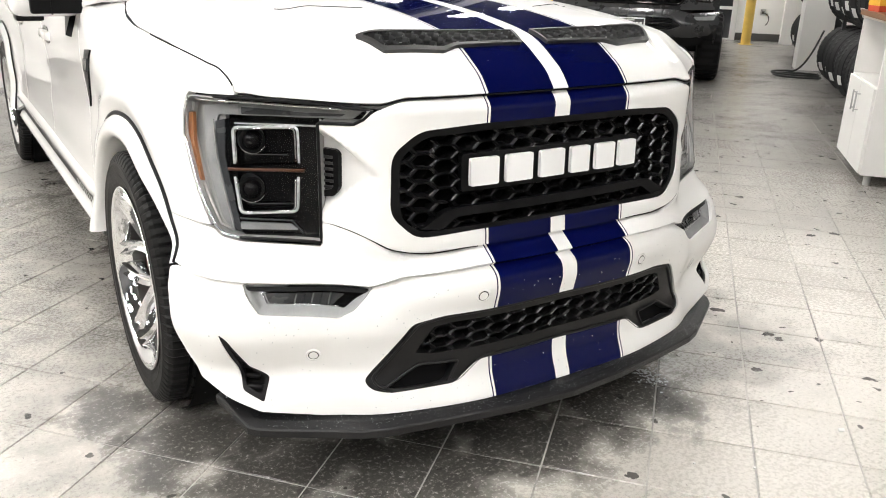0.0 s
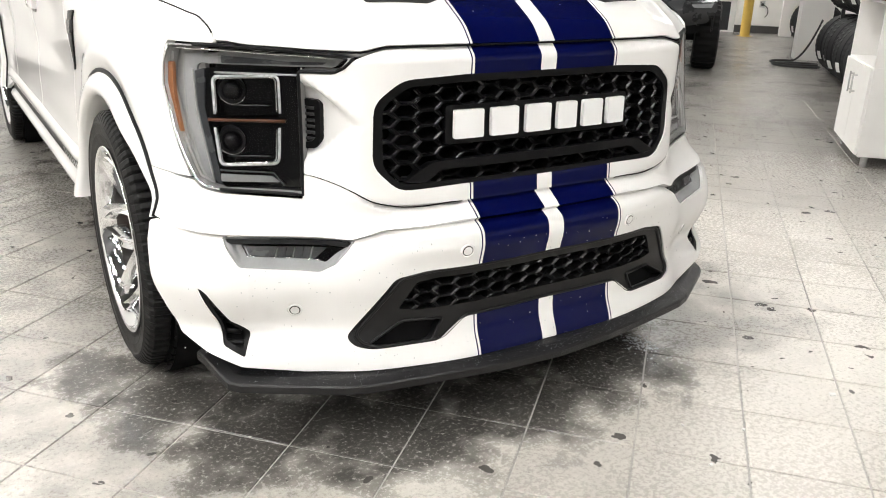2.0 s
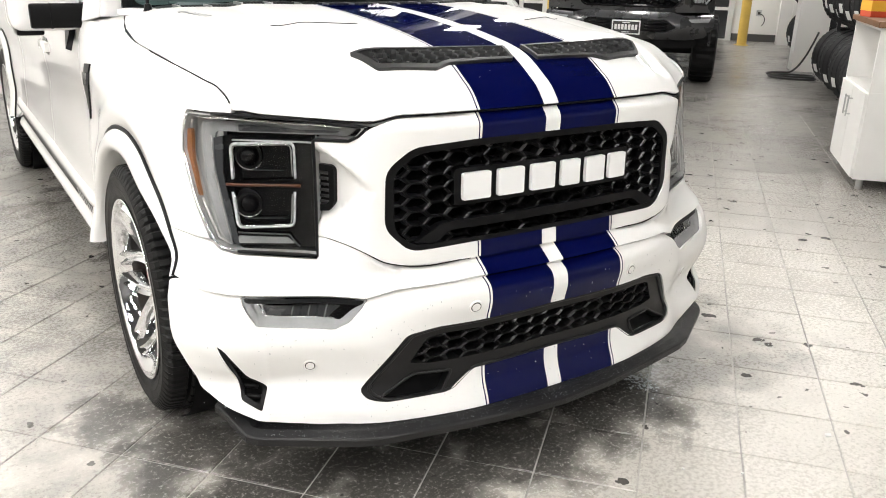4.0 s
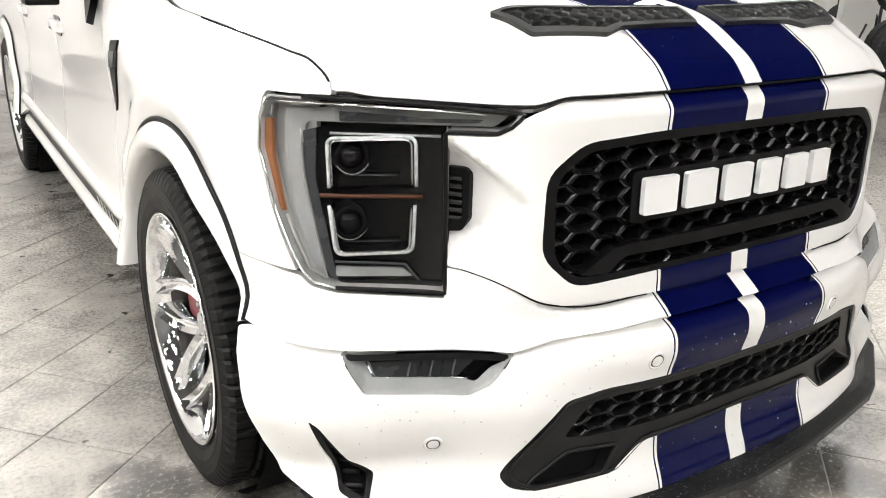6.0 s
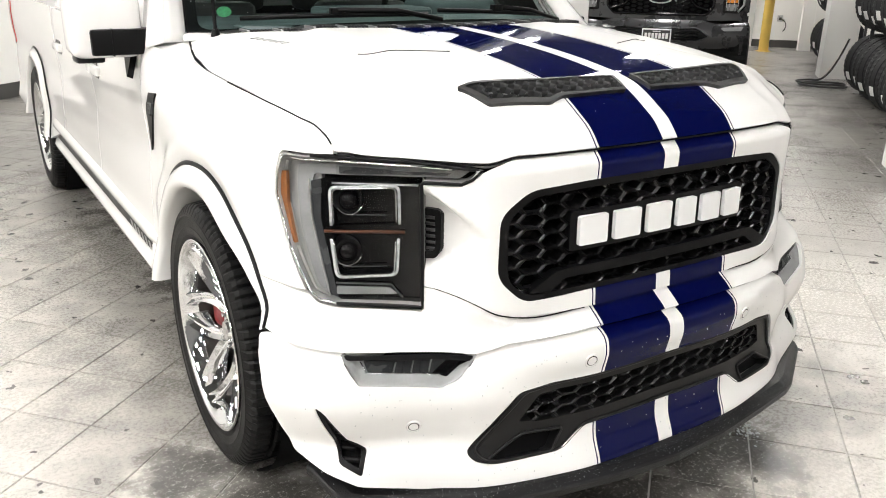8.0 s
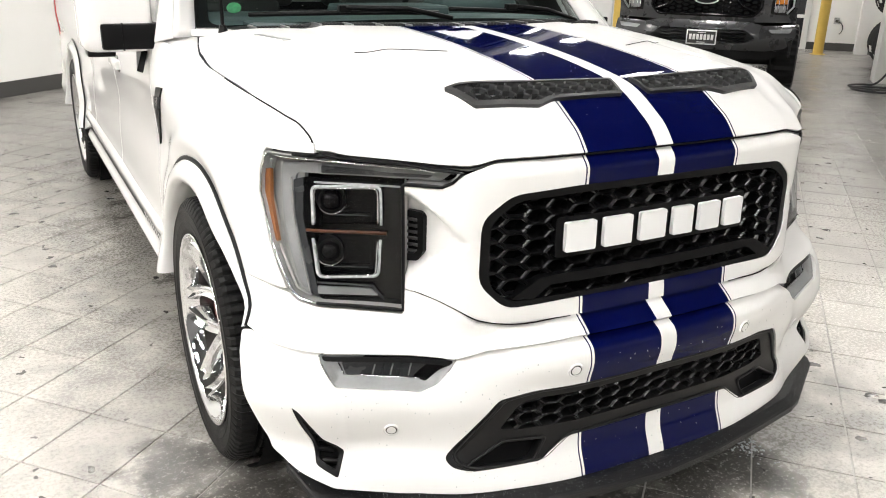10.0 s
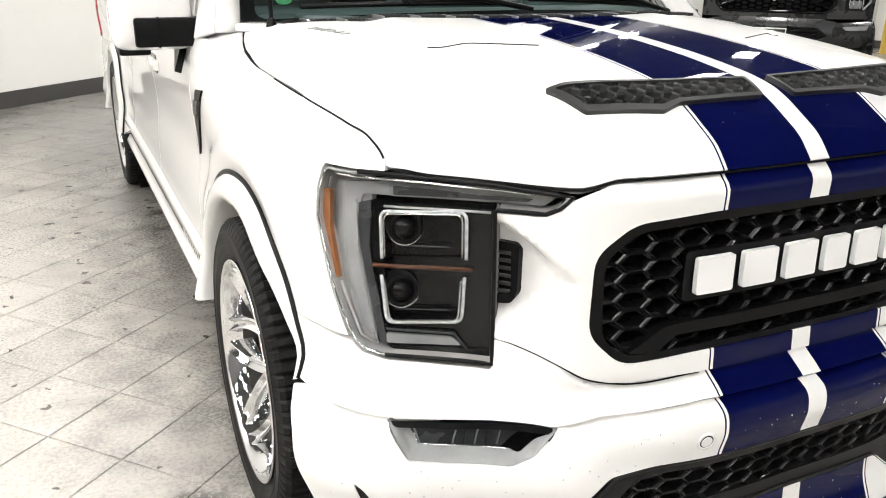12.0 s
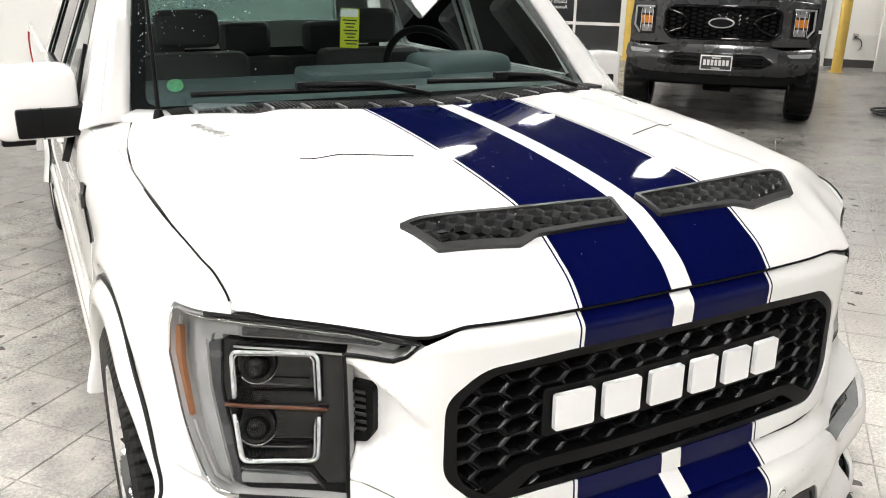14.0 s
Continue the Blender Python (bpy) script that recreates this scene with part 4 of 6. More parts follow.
for f in BOTH:
    fen = sheet("fender", skin, rounded(f(fender), 0.004), paint, truck, (), 0.016, 0.025)
    bead("edge_gap", skin, np.array(f([(sy(y), edge_top(y) + 0.0005) for y in np.linspace(2.436, 3.02, 90)])), 0.0022, dark_inside, fen, lift=0.0006)
    fv = sheet("fender_vent", skin, rounded(f([(sy(3.462), 1.066), (sy(3.535), 1.060), (sy(3.578), 0.994), (sy(3.606), 0.852), (sy(3.508), 0.985)]), 0.006), black_trim, fen, (), 0.02, 0.02, lift=0.006, label="narrow black fender vent")
    sheet("vent_badge", skin, rounded(f([(sy(3.474), 1.035), (sy(3.54), 1.03), (sy(3.560), 0.985), (sy(3.505), 0.99)]), 0.006), guide_dark, fen, (), 0.02, 0.008, lift=0.012)
    for name, y0, y1 in (("front_door", 3.652, 4.63), ("rear_door", 4.64, 5.66)):
        dr = sheet(name, skin, rounded(f([(sy(y0), 1.215), (sy(y1), 1.222), (sy(y1), DOOR_LOW), (sy(y0), DOOR_LOW)]), 0.02), paint, truck, (), 0.03, 0.02)
        hx = -1 if f is flip_u else 1
        hp = skin(np.array([hx * sy(y1 - 0.14)]), np.array([1.03]))[0]
        hb = bmesh.new()
        box(hb, hp[0] - 0.022, hp[0] + 0.022, hp[1] - 0.11, hp[1] + 0.11, hp[2] - 0.02, hp[2] + 0.02, 0.012)
        part("door_handle", hb, paint, dr, smooth=True)
        sheet("handle_cup", skin, rounded(f([(sy(y1 - 0.21), 1.065), (sy(y1 - 0.07), 1.065), (sy(y1 - 0.07), 0.995), (sy(y1 - 0.21), 0.995)]), 0.02), guide_dark, dr, (), 0.03, 0.004, lift=0.003)
    bed = [(sy(5.68), 1.225), (sy(7.96), 1.225), (sy(7.96), 0.45)] + arch(HUB_R, 0.505, 0.42) + [(sy(5.68), DOOR_LOW)]
    sheet("bed_side", skin, rounded(f(bed), 0.01), paint, truck, (), 0.03, 0.02)
    sheet("tail_lamp", skin, rounded(f([(sy(7.86), 1.16), (sy(7.97), 1.16), (sy(7.97), 0.84), (sy(7.90), 0.86)]), 0.01), red_lens, truck, (), 0.03, 0.02, lift=0.006, label="red tail lamp at the bed's corner")
    side = -1 if f is flip_u else 1
    for hub_y, low_f in ((HUB_F, 0.598), (HUB_R, 0.43)):
        # wheel-arch flare: a rolled band with a black edging strip
        th = np.linspace(math.asin((0.43 - HUB_Z) / 0.49), math.pi - math.asin((low_f - HUB_Z) / 0.49), 64)
        verts, faces, prof = [], [], [(0.518, 0.004), (0.510, 0.018), (0.495, 0.030), (0.470, 0.036), (0.455, 0.030), (0.448, 0.012), (0.447, -0.04), (0.447, -0.09)]
        strip_p, strip_n = [], []
        for a in th:
            thin = 0.95 * float(ease(0.86, 0.60, HUB_Z + 0.49 * math.sin(a))) * (math.cos(a) < 0 and hub_y == HUB_F)
            for r, out in prof:
                r = 0.518 - (0.518 - r) * (1 - thin)
                y, z = hub_y + r * math.cos(a), HUB_Z + r * math.sin(a)
                base = skin(np.array([side * sy(hub_y + 0.515 * math.cos(a))]), np.array([max(0.28, HUB_Z + 0.515 * math.sin(a))]))[0]
                verts.append((base[0] + side * (out * (1 - 0.7 * thin) - 0.02 * float(ease(0.62, 0.52, z)) * (y < HUB_F)), y, z))
            base = skin(np.array([side * sy(hub_y + 0.521 * math.cos(a))]), np.array([max(0.28, HUB_Z + 0.521 * math.sin(a))]))[0]
            strip_p.append((base[0] + side * 0.004, hub_y + 0.521 * math.cos(a), HUB_Z + 0.521 * math.sin(a)))
            strip_n.append((side, 0, 0))
        k = len(prof)
        for i in range(len(th) - 1):
            for j in range(k - 1):
                q = (i * k + j, i * k + j + 1, (i + 1) * k + j + 1, (i + 1) * k + j)
                faces.append(q if side < 0 else q[::-1])
        fl = obj("arch_flare", verts, faces, paint, truck, "white wheel-arch flare with black edging")
        sweep("edging", np.array(strip_p), np.array(strip_n, float), 0.0075, black_trim, fl, flat=0.7)
        bm = bmesh.new()
        tube(bm, (side * 0.30, hub_y, HUB_Z + 0.02), (side * 0.93, hub_y, HUB_Z + 0.02), 0.455, seg=40)
        bmesh.ops.delete(bm, geom=[q for q in bm.faces if abs(q.normal.x) > 0.9 and q.calc_center_median().x * side > 0.6], context="FACES")
        part("wheel_well", bm, dark_inside, truck, smooth=True)
    # sill, decal strip and skirt
    ys = np.linspace(3.56, 6.20, 24)
    prof = [(0.955, 0.580), (0.985, 0.568), (1.002, 0.545), (1.003, 0.520), (0.988, 0.502), (0.978, 0.440), (0.996, 0.425), (1.004, 0.412), (0.998, 0.385), (0.95, 0.372), (0.80, 0.372)]
    verts, faces, k = [], [], len(prof)
    for i, y in enumerate(ys):
        t = float(ease(3.52, 3.62, y)) * float(1 - ease(6.12, 6.22, y))
        verts += [(side * (x - 0.02 * (1 - t)), y, z) for x, z in prof]
    for i in range(len(ys) - 1):
        for j in range(k - 1):
            q = (i * k + j, i * k + j + 1, (i + 1) * k + j + 1, (i + 1) * k + j)
            faces.append(q[::-1] if side < 0 else q)
    sill = obj("side_skirt", verts, faces, paint, truck, "white side skirt with a dark decal strip")
    ruled("decal_strip", [(side * 0.9890, y, 0.496) for y in ys[1:-1]], [(side * 0.9810, y, 0.446) for y in ys[1:-1]], ink, sill)
    for i in range(7):
        y = 3.66 + 0.06 * i
        ruled("decal_bar", [(side * 0.9905, y, 0.490), (side * 0.9905, y + 0.035, 0.490)], [(side * 0.9840, y + 0.012, 0.453), (side * 0.9840, y + 0.045, 0.453)], satin, sill)


def tyre_mesh(mat_name="tyre"):
    """Tread with grooves and shoulder blocks, and a sidewall with rings."""
    seg = 352
    prof = [(-0.135, 0.285), (-0.150, 0.33), (-0.152, 0.36), (-0.143, 0.390), (-0.132, 0.401), (-0.09, 0.406), (-0.085, 0.398), (-0.075, 0.398), (-0.07, 0.407), (-0.006, 0.408), (-0.005, 0.399), (0.005, 0.399), (0.006, 0.408), (0.07, 0.407), (0.075, 0.398), (0.085, 0.398), (0.09, 0.406), (0.132, 0.401), (0.143, 0.390), (0.152, 0.368), (0.1535, 0.366), (0.1535, 0.362), (0.152, 0.360), (0.151, 0.335), (0.152, 0.332), (0.151, 0.329), (0.146, 0.310), (0.140, 0.300), (0.134, 0.288)]
    cut = {3, 4, 5, 16, 17, 18}
    mid = {8, 9, 12, 13}
    verts, faces, k = [], [], len(prof)
    for i in range(seg):
        a = 2 * math.pi * i / seg
        for j, (x, r) in enumerate(prof):
            dip = 0.0
            if j in cut and i % 4 == 0:
                dip = 0.007
            if j in mid and (i + 2) % 8 == 0:
                dip = 0.005
            verts.append((x, (r - dip) * math.cos(a), (r - dip) * math.sin(a)))
    for i in range(seg):
        w = (i + 1) % seg
        for j in range(k - 1):
            faces.append((i * k + j, i * k + j + 1, w * k + j + 1, w * k + j))
    return verts, faces


TYRE = obj("tyre", *tyre_mesh(), rubber, smooth=False)
tyre_data = TYRE.data
bpy.data.objects.remove(TYRE)


def rim_mesh():
    """A deep chrome barrel with a stepped lip."""
    return spun([(0.138, 0.290), (0.146, 0.297), (0.149, 0.292), (0.146, 0.284), (0.135, 0.279), (0.120, 0.268), (0.095, 0.264)], 96, close=False)


def barrel_mesh():
    return spun([(0.095, 0.264), (0.06, 0.262), (-0.10, 0.258), (-0.13, 0.275), (-0.13, 0.29)], 64, close=False)


def spokes_bm(count=6):
    """Forked spokes with a raised ridge and sloping flanks, dished in towards the hub."""
    bm = bmesh.new()
    for n in range(count):
        a0 = 2 * math.pi * n / count + 0.26
        for fork in (-1, 1):
            rows = []
            for t in np.linspace(0, 1, 17):
                r = 0.050 + 0.224 * t
                split = max(0.0, (t - 0.36) / 0.64)
                mid = a0 + fork * (0.016 / r * 0.9 + 0.34 * split**1.1)
                half = (0.024 + 0.006 * (1 - split) + 0.022 * max(0.0, t - 0.72)) / r
                x = 0.050 + 0.082 * t**1.4
                rows.append([(x + dx, r, mid + half * w) for dx, w in ((-0.060, -1.05), (-0.026, -1.0), (-0.006, -0.78), (0.0, -0.60), (-0.013, -0.12), (-0.013, 0.12), (0.0, 0.60), (-0.006, 0.78), (-0.026, 1.0), (-0.060, 1.05))])
            vs = [[bm.verts.new((x, r * math.cos(a), r * math.sin(a))) for x, r, a in row] for row in rows]
            for u, w in zip(vs[:-1], vs[1:]):
                for j in range(10):
                    bm.faces.new((u[j], u[(j + 1) % 10], w[(j + 1) % 10], w[j]))
            bm.faces.new(vs[0][::-1])
            bm.faces.new(vs[-1])
    return bm


WHEEL_PARTS, LUG = {}, []


def wheel(y, side, parent):
    hub = new("wheel")
    hub.parent = parent
    hub.matrix_basis = Matrix.Translation((side * 0.850, y, HUB_Z)) @ (Matrix.Rotation(0.35, 4, "X") if side > 0 else Matrix.Rotation(math.pi, 4, "Z") @ Matrix.Rotation(0.35, 4, "X"))
    t = new("tyre", tyre_data)
    t.parent = hub
    if not WHEEL_PARTS:
        WHEEL_PARTS["rim"] = obj("rim", *rim_mesh(), wheel_chrome, hub).data
        WHEEL_PARTS["barrel"] = obj("barrel", *barrel_mesh(), iron, hub).data
        bm = spokes_bm()
        sp = part("spoke_star", bm, wheel_chrome, hub, "forked chrome spokes", smooth=True, angle=25)
        WHEEL_PARTS["spoke_star"] = sp.data
        bm = bmesh.new()
        tube(bm, (0.03, 0, 0), (0.074, 0, 0), 0.072, 0.055, 32)
        tube(bm, (0.074, 0, 0), (0.088, 0, 0), 0.036, 0.030, 28)
        WHEEL_PARTS["centre_cap"] = part("centre_cap", bm, chrome, hub, smooth=True).data
        bm = bmesh.new()
        tube(bm, (0.06, 0, 0), (0.082, 0, 0), 0.008, seg=6)
        nut = part("lug_nut", bm, chrome, hub)
        LUG.append(nut.data)
        bpy.data.objects.remove(nut)
        bm = bmesh.new()
        tube(bm, (-0.02, 0, 0), (0.0, 0, 0), 0.19, seg=48)
        WHEEL_PARTS["brake_disc"] = part("brake_disc", bm, iron, hub, smooth=True).data
    else:
        for n, data in WHEEL_PARTS.items():
            o = new(n, data)
            o.parent = hub
    for k in range(6):
        o = new("lug_nut", LUG[0])
        o.parent = hub
        o.location = (0, 0.056 * math.cos(math.pi * k / 3), 0.056 * math.sin(math.pi * k / 3))
    return hub


for y in (HUB_F, HUB_R):
    for side in (-1, 1):
        w = wheel(y, side, truck)
        bm = bmesh.new()
        ang = 0.15
        for k in range(11):
            a = ang - 0.70 + 0.14 * k
            c = Vector((side * 0.872, y + 0.175 * math.cos(a), HUB_Z + 0.175 * math.sin(a)))
            box(bm, -0.035, 0.050, -0.058, 0.058, -0.020, 0.020, 0.006, Matrix.Translation(c) @ Matrix.Rotation(a, 4, "X"))
        part("brake_caliper", bm, red_paint, truck, "red brake caliper behind the spokes", smooth=True)

# ---- inner body, cab and glass ----
part("inner_body", boxes((-0.80, 0.80, 2.52, 3.55, 0.34, 0.98), (-0.76, 0.76, 2.60, 3.5, 0.98, 1.04), (-0.87, 0.87, 3.5, 7.9, 0.38, 0.62), (-0.87, 0.87, 5.72, 5.80, 0.6, 1.22)), dark_inside, truck)
part("bed_floor", boxes((-0.86, 0.86, 5.72, 7.92, 0.60, 0.70)), black_trim, truck)
part("tailgate", boxes((-0.80, 0.80, 7.90, 7.96, 0.62, 1.22), bevel=0.01), paint, truck, smooth=True)


def screen(u, v):
    """The windshield: u across, v up."""
    a = np.abs(u)
    x = u * (0.815 - 0.135 * v)
    y = 3.36 + 0.25 * a**2.2 + v * (0.66 - 0.10 * a**2)
    z = 1.262 - 0.035 * a**2 + v * (0.55 - 0.03 * a**2) + 0.02 * np.sin(np.pi * np.clip(v, 0, 1))
    return np.stack([x, y, z], 1)


CAB = (0, 4.4, 1.2)
sheet("windshield", screen, rounded([(-1, 0), (1, 0), (1, 1), (-1, 1)], 0.06), tint, truck, (), 0.05, 0.005, centre=CAB, label="tinted windshield with water drops").visible_shadow = False
sheet("windshield_border", screen, rounded([(-1.01, -0.01), (1.01, -0.01), (1.01, 1.01), (-1.01, 1.01)], 0.06), dark_inside, truck, [rounded([(-0.965, 0.035), (0.965, 0.035), (0.955, 0.96), (-0.955, 0.96)], 0.06)], 0.05, 0.006, lift=-0.008, centre=CAB)


def cab_side(y, z):
    x = 0.957 - 0.40 * (z - 1.215) - 0.10 * np.clip(z - 1.60, 0, 1) ** 2 * 4
    return np.stack([x, y, z], 1)


def cab_side_r(y, z):
    p = cab_side(y, z)
    p[:, 0] *= -1
    return p


SIDE = [(3.62, 1.218), (3.72, 1.27), (4.20, 1.76), (4.40, 1.80), (5.35, 1.80), (5.55, 1.74), (5.68, 1.225)]
WIN_F = [(3.86, 1.232), (3.93, 1.36), (4.27, 1.70), (4.58, 1.715), (4.60, 1.232)]
WIN_R = [(4.70, 1.232), (4.69, 1.715), (5.30, 1.71), (5.46, 1.66), (5.50, 1.232)]
for fn, sd in ((cab_side, 1), (cab_side_r, -1)):
    sheet("cab_side", fn, rounded(SIDE, 0.03), paint, truck, [rounded(WIN_F, 0.03), rounded(WIN_R, 0.03)], 0.04, 0.03, centre=CAB)
    for w, g in ((WIN_F, tint), (WIN_R, privacy)):
        gl = sheet("side_window", fn, rounded(w, 0.03), g, truck, (), 0.06, 0.004, lift=-0.012, centre=CAB)
        gl.visible_shadow = False
        bead("window_seal", fn, resample(rounded(w, 0.03), 0.05), 0.009, black_trim, gl, lift=-0.004, closed=True, centre=CAB, flat=0.7)
    # the pillar's face between windshield and side
    vs = np.linspace(-0.03, 1.03, 20)
    inner_c = screen(np.full(20, 1.012 * sd), vs)
    outer_c = []
    for v, p in zip(vs, inner_c):
        z = p[2] - 0.012
        o = (cab_side if sd > 0 else cab_side_r)(np.array([3.60 + (z - 1.218) * 1.02]), np.array([z]))[0]
        outer_c.append(o)
    midc = [(a + b) / 2 + np.array([sd * 0.012, -0.030, 0.012]) for a, b in zip(inner_c, outer_c)]
    ruled("pillar", inner_c, midc, paint, truck, 3, thick=0.01)
    ruled("pillar", midc, outer_c, paint, truck, 3, thick=0.01)
rx = np.linspace(-0.735, 0.735, 17)
rv, rf = [], []
for y in np.linspace(4.02, 5.60, 14):
    for x in rx:
        rv.append((x, y + 0.10 * (x / 0.735) ** 2 * (1 if y < 4.5 else 0), 1.795 + 0.055 * (1 - (x / 0.735) ** 2) - 0.03 * float(ease(5.3, 5.6, y))))
for i in range(13):
    for j in range(16):
        rf.append((i * 17 + j, i * 17 + j + 1, (i + 1) * 17 + j + 1, (i + 1) * 17 + j))
obj("roof", rv, rf, paint, truck).modifiers.new("thickness", "SOLIDIFY").thickness = 0.03
part("cab_back", boxes((-0.74, 0.74, 5.58, 5.64, 1.22, 1.36), (-0.74, -0.55, 5.58, 5.64, 1.36, 1.78), (0.55, 0.74, 5.58, 5.64, 1.36, 1.78), (-0.55, 0.55, 5.58, 5.64, 1.70, 1.78)), paint, truck)
part("rear_window", boxes((-0.55, 0.55, 5.605, 5.611, 1.36, 1.70)), tint, truck).visible_shadow = False
# cowl: a slotted black grille between hood and glass, with white corners
cv, cf = [], []
cu = np.linspace(-1, 1, 61)
for u in cu:
    a = abs(u)
    p = screen(np.array([u]), np.array([0.02]))[0]
    x = u * 0.835
    yh = float(spline([0, 0.25, 0.50, 0.72, 0.9], [3.21, 3.24, 3.33, 3.45, 3.56])(abs(x)))
    hz = float(hood(np.array([x]), np.array([yh - 0.01]))[0][2])
    cv += [(x, yh - 0.03, hz - 0.025), (x, yh + 0.010, hz - 0.004), (p[0] * 1.0, p[1] + 0.01, max(p[2] - 0.012, hz))]
for i in range(60):
    for j in range(2):
        cf.append((i * 3 + j, (i + 1) * 3 + j, (i + 1) * 3 + j + 1, i * 3 + j + 1))
cowl = obj("cowl", cv, cf, black_trim, truck, "black slotted cowl grille under the windshield")
for k in range(15):
    u = -0.80 + 1.60 * k / 14
    x = u * 0.835
    yh = float(spline([0, 0.25, 0.50, 0.72, 0.9], [3.21, 3.24, 3.33, 3.45, 3.56])(abs(x)))
    bm = bmesh.new()
    hz = float(hood(np.array([x]), np.array([yh - 0.01]))[0][2])
    box(bm, x - 0.005, x + 0.005, yh + 0.004, yh + 0.085, hz - 0.006, hz + 0.004, 0.002)
    part("cowl_rib", bm, satin, cowl)
    for q in range(6):
        bm = bmesh.new()
        xx = x + 0.018 + 0.0125 * q
        box(bm, xx - 0.002, xx + 0.002, yh + 0.006, yh + 0.09, hz - 0.006, hz + 0.004)
        part("cowl_slot_bar", bm, grey_trim, cowl)
for sd in (-1, 1):
    bm = bmesh.new()
    box(bm, -0.10, 0.10, -0.05, 0.05, -0.012, 0.012, 0.01, Matrix.Translation((sd * 0.745, 3.53, 1.230)) @ Matrix.Rotation(sd * 0.5, 4, "Z"))
    part("cowl_corner", bm, paint, cowl, smooth=True)
# wipers
for x0, x1, dx in ((-0.02, -0.66, 1), (0.62, 0.03, 1)):
    us = np.linspace(x0, x1, 16)
    pts = np.array([screen(np.array([u / 0.81]), np.array([0.035 + 0.02 * i / 15]))[0] + np.array([0, -0.02, 0.016]) for i, u in enumerate(us)])
    wp = sweep("wiper", pts, np.tile([0, -0.6, 0.8], (16, 1)), 0.008, black_trim, truck, label="black wiper at rest")
    sweep("wiper_arm", np.array([pts[0] + np.array([0.02, -0.07, -0.015]), pts[3] + np.array([0, -0.012, 0.014]), pts[8] + np.array([0, -0.010, 0.018])]), np.tile([0, -0.6, 0.8], (3, 1)), 0.009, black_trim, wp)
    bm = bmesh.new()
    box(bm, -0.022, 0.022, -0.014, 0.014, -0.008, 0.016, 0.004, Matrix.Translation(Vector(pts[8]) + Vector((0, -0.004, 0.010))))
    part("wiper_joint", bm, black_trim, wp)
bm = bmesh.new()
tube(bm, (-0.762, 3.475, 1.235), (-0.762, 3.475, 1.26), 0.017, 0.010, 14)
tube(bm, (-0.762, 3.475, 1.26), (-0.762, 3.50, 1.95), 0.0065, 0.0035, 8)
part("antenna", bm, black_trim, truck, "black rod antenna on the cowl corner", smooth=True)

# mirrors on black arms
for sd in (-1, 1):
    mir = new("door_mirror")
    mir.parent = truck
    mir["label"] = "white towing-style door mirror on a black arm"
    mir.matrix_basis = Matrix.Translation((-0.905, 3.72, 1.235) if sd < 0 else (0.89, 3.80, 1.235))
    bm = bmesh.new()
    box(bm, 0.045, 0.275, -0.075, 0.085, -0.075, 0.135, 0.045, seg=4)
    shell = part("shell", bm, paint, mir, smooth=True, angle=60)
    bm = bmesh.new()
    box(bm, -0.02, 0.215, -0.088, 0.03, -0.064, 0.020, 0.010)
    part("arm", bm, black_trim, mir, smooth=True)
    bm = bmesh.new()
    box(bm, 0.146, 0.150, -0.090, 0.03, -0.066, 0.022)
    part("arm_joint", bm, dark_inside, mir)
    bm = bmesh.new()
    box(bm, 0.06, 0.262, 0.083, 0.088, -0.065, 0.125, 0.002)
    part("mirror_glass", bm, chrome, mir)
    bm = bmesh.new()
    box(bm, 0.17, 0.26, -0.05, 0.05, -0.090, -0.068, 0.010)
    part("puddle_lamp", bm, black_trim, mir, smooth=True)
    if sd < 0:
        mir.scale = (-1, 1, 1)
    else:
        mir.scale = (0.75, 0.8, 0.75)

for fn in (cab_side, cab_side_r):
    sheet("sail_panel", fn, rounded([(3.66, 1.09), (3.90, 1.20), (3.99, 1.40), (3.86, 1.30), (3.72, 1.205)], 0.01), black_trim, truck, (), 0.03, 0.02, lift=0.012, centre=CAB, label="black mirror sail panel")

# ---- inside the cab ----
bm = bmesh.new()
box(bm, -0.78, 0.78, 3.60, 4.10, 1.05, 1.265, 0.05, seg=3)
box(bm, -0.66, 0.66, 3.45, 3.66, 1.05, 1.262, 0.02, seg=2)
dash = part("dashboard", bm, dash_mat, truck, smooth=True)
bm = bmesh.new()
box(bm, -0.20, 0.26, 3.78, 4.02, 1.22, 1.300, 0.025, seg=3)
part("dash_pod", bm, dash_mat, dash, smooth=True)
bm = bmesh.new()
box(bm, 0.27, 0.66, 3.86, 4.10, 1.20, 1.330, 0.06, seg=4)
part("cluster_hood", bm, dash_mat, dash, smooth=True)
a = np.linspace(0, 2 * math.pi, 41)[:-1]
cen, tl = np.array([0.45, 4.22, 1.235]), radians(62)
ringp = np.array([cen + np.array([0.185 * math.cos(t), -0.185 * math.sin(t) * math.cos(tl) * -1, 0.185 * math.sin(t) * math.sin(tl)]) for t in a])
sw = sweep("steering_wheel", ringp, np.tile([0, math.sin(tl), -math.cos(tl)], (40, 1)), 0.016, black_trim, truck, closed=True, label="dark leather steering wheel")
bm = bmesh.new()
box(bm, -0.10, 0.10, -0.02, 0.03, -0.07, 0.06, 0.02, Matrix.Translation(Vector(cen) + Vector((0, -0.02, 0))) @ Matrix.Rotation(radians(-28), 4, "X"))
box(bm, -0.175, 0.175, -0.01, 0.01, -0.02, 0.015, 0.006, Matrix.Translation(Vector(cen)) @ Matrix.Rotation(radians(-28), 4, "X"))
part("wheel_hub", bm, black_trim, sw, smooth=True)
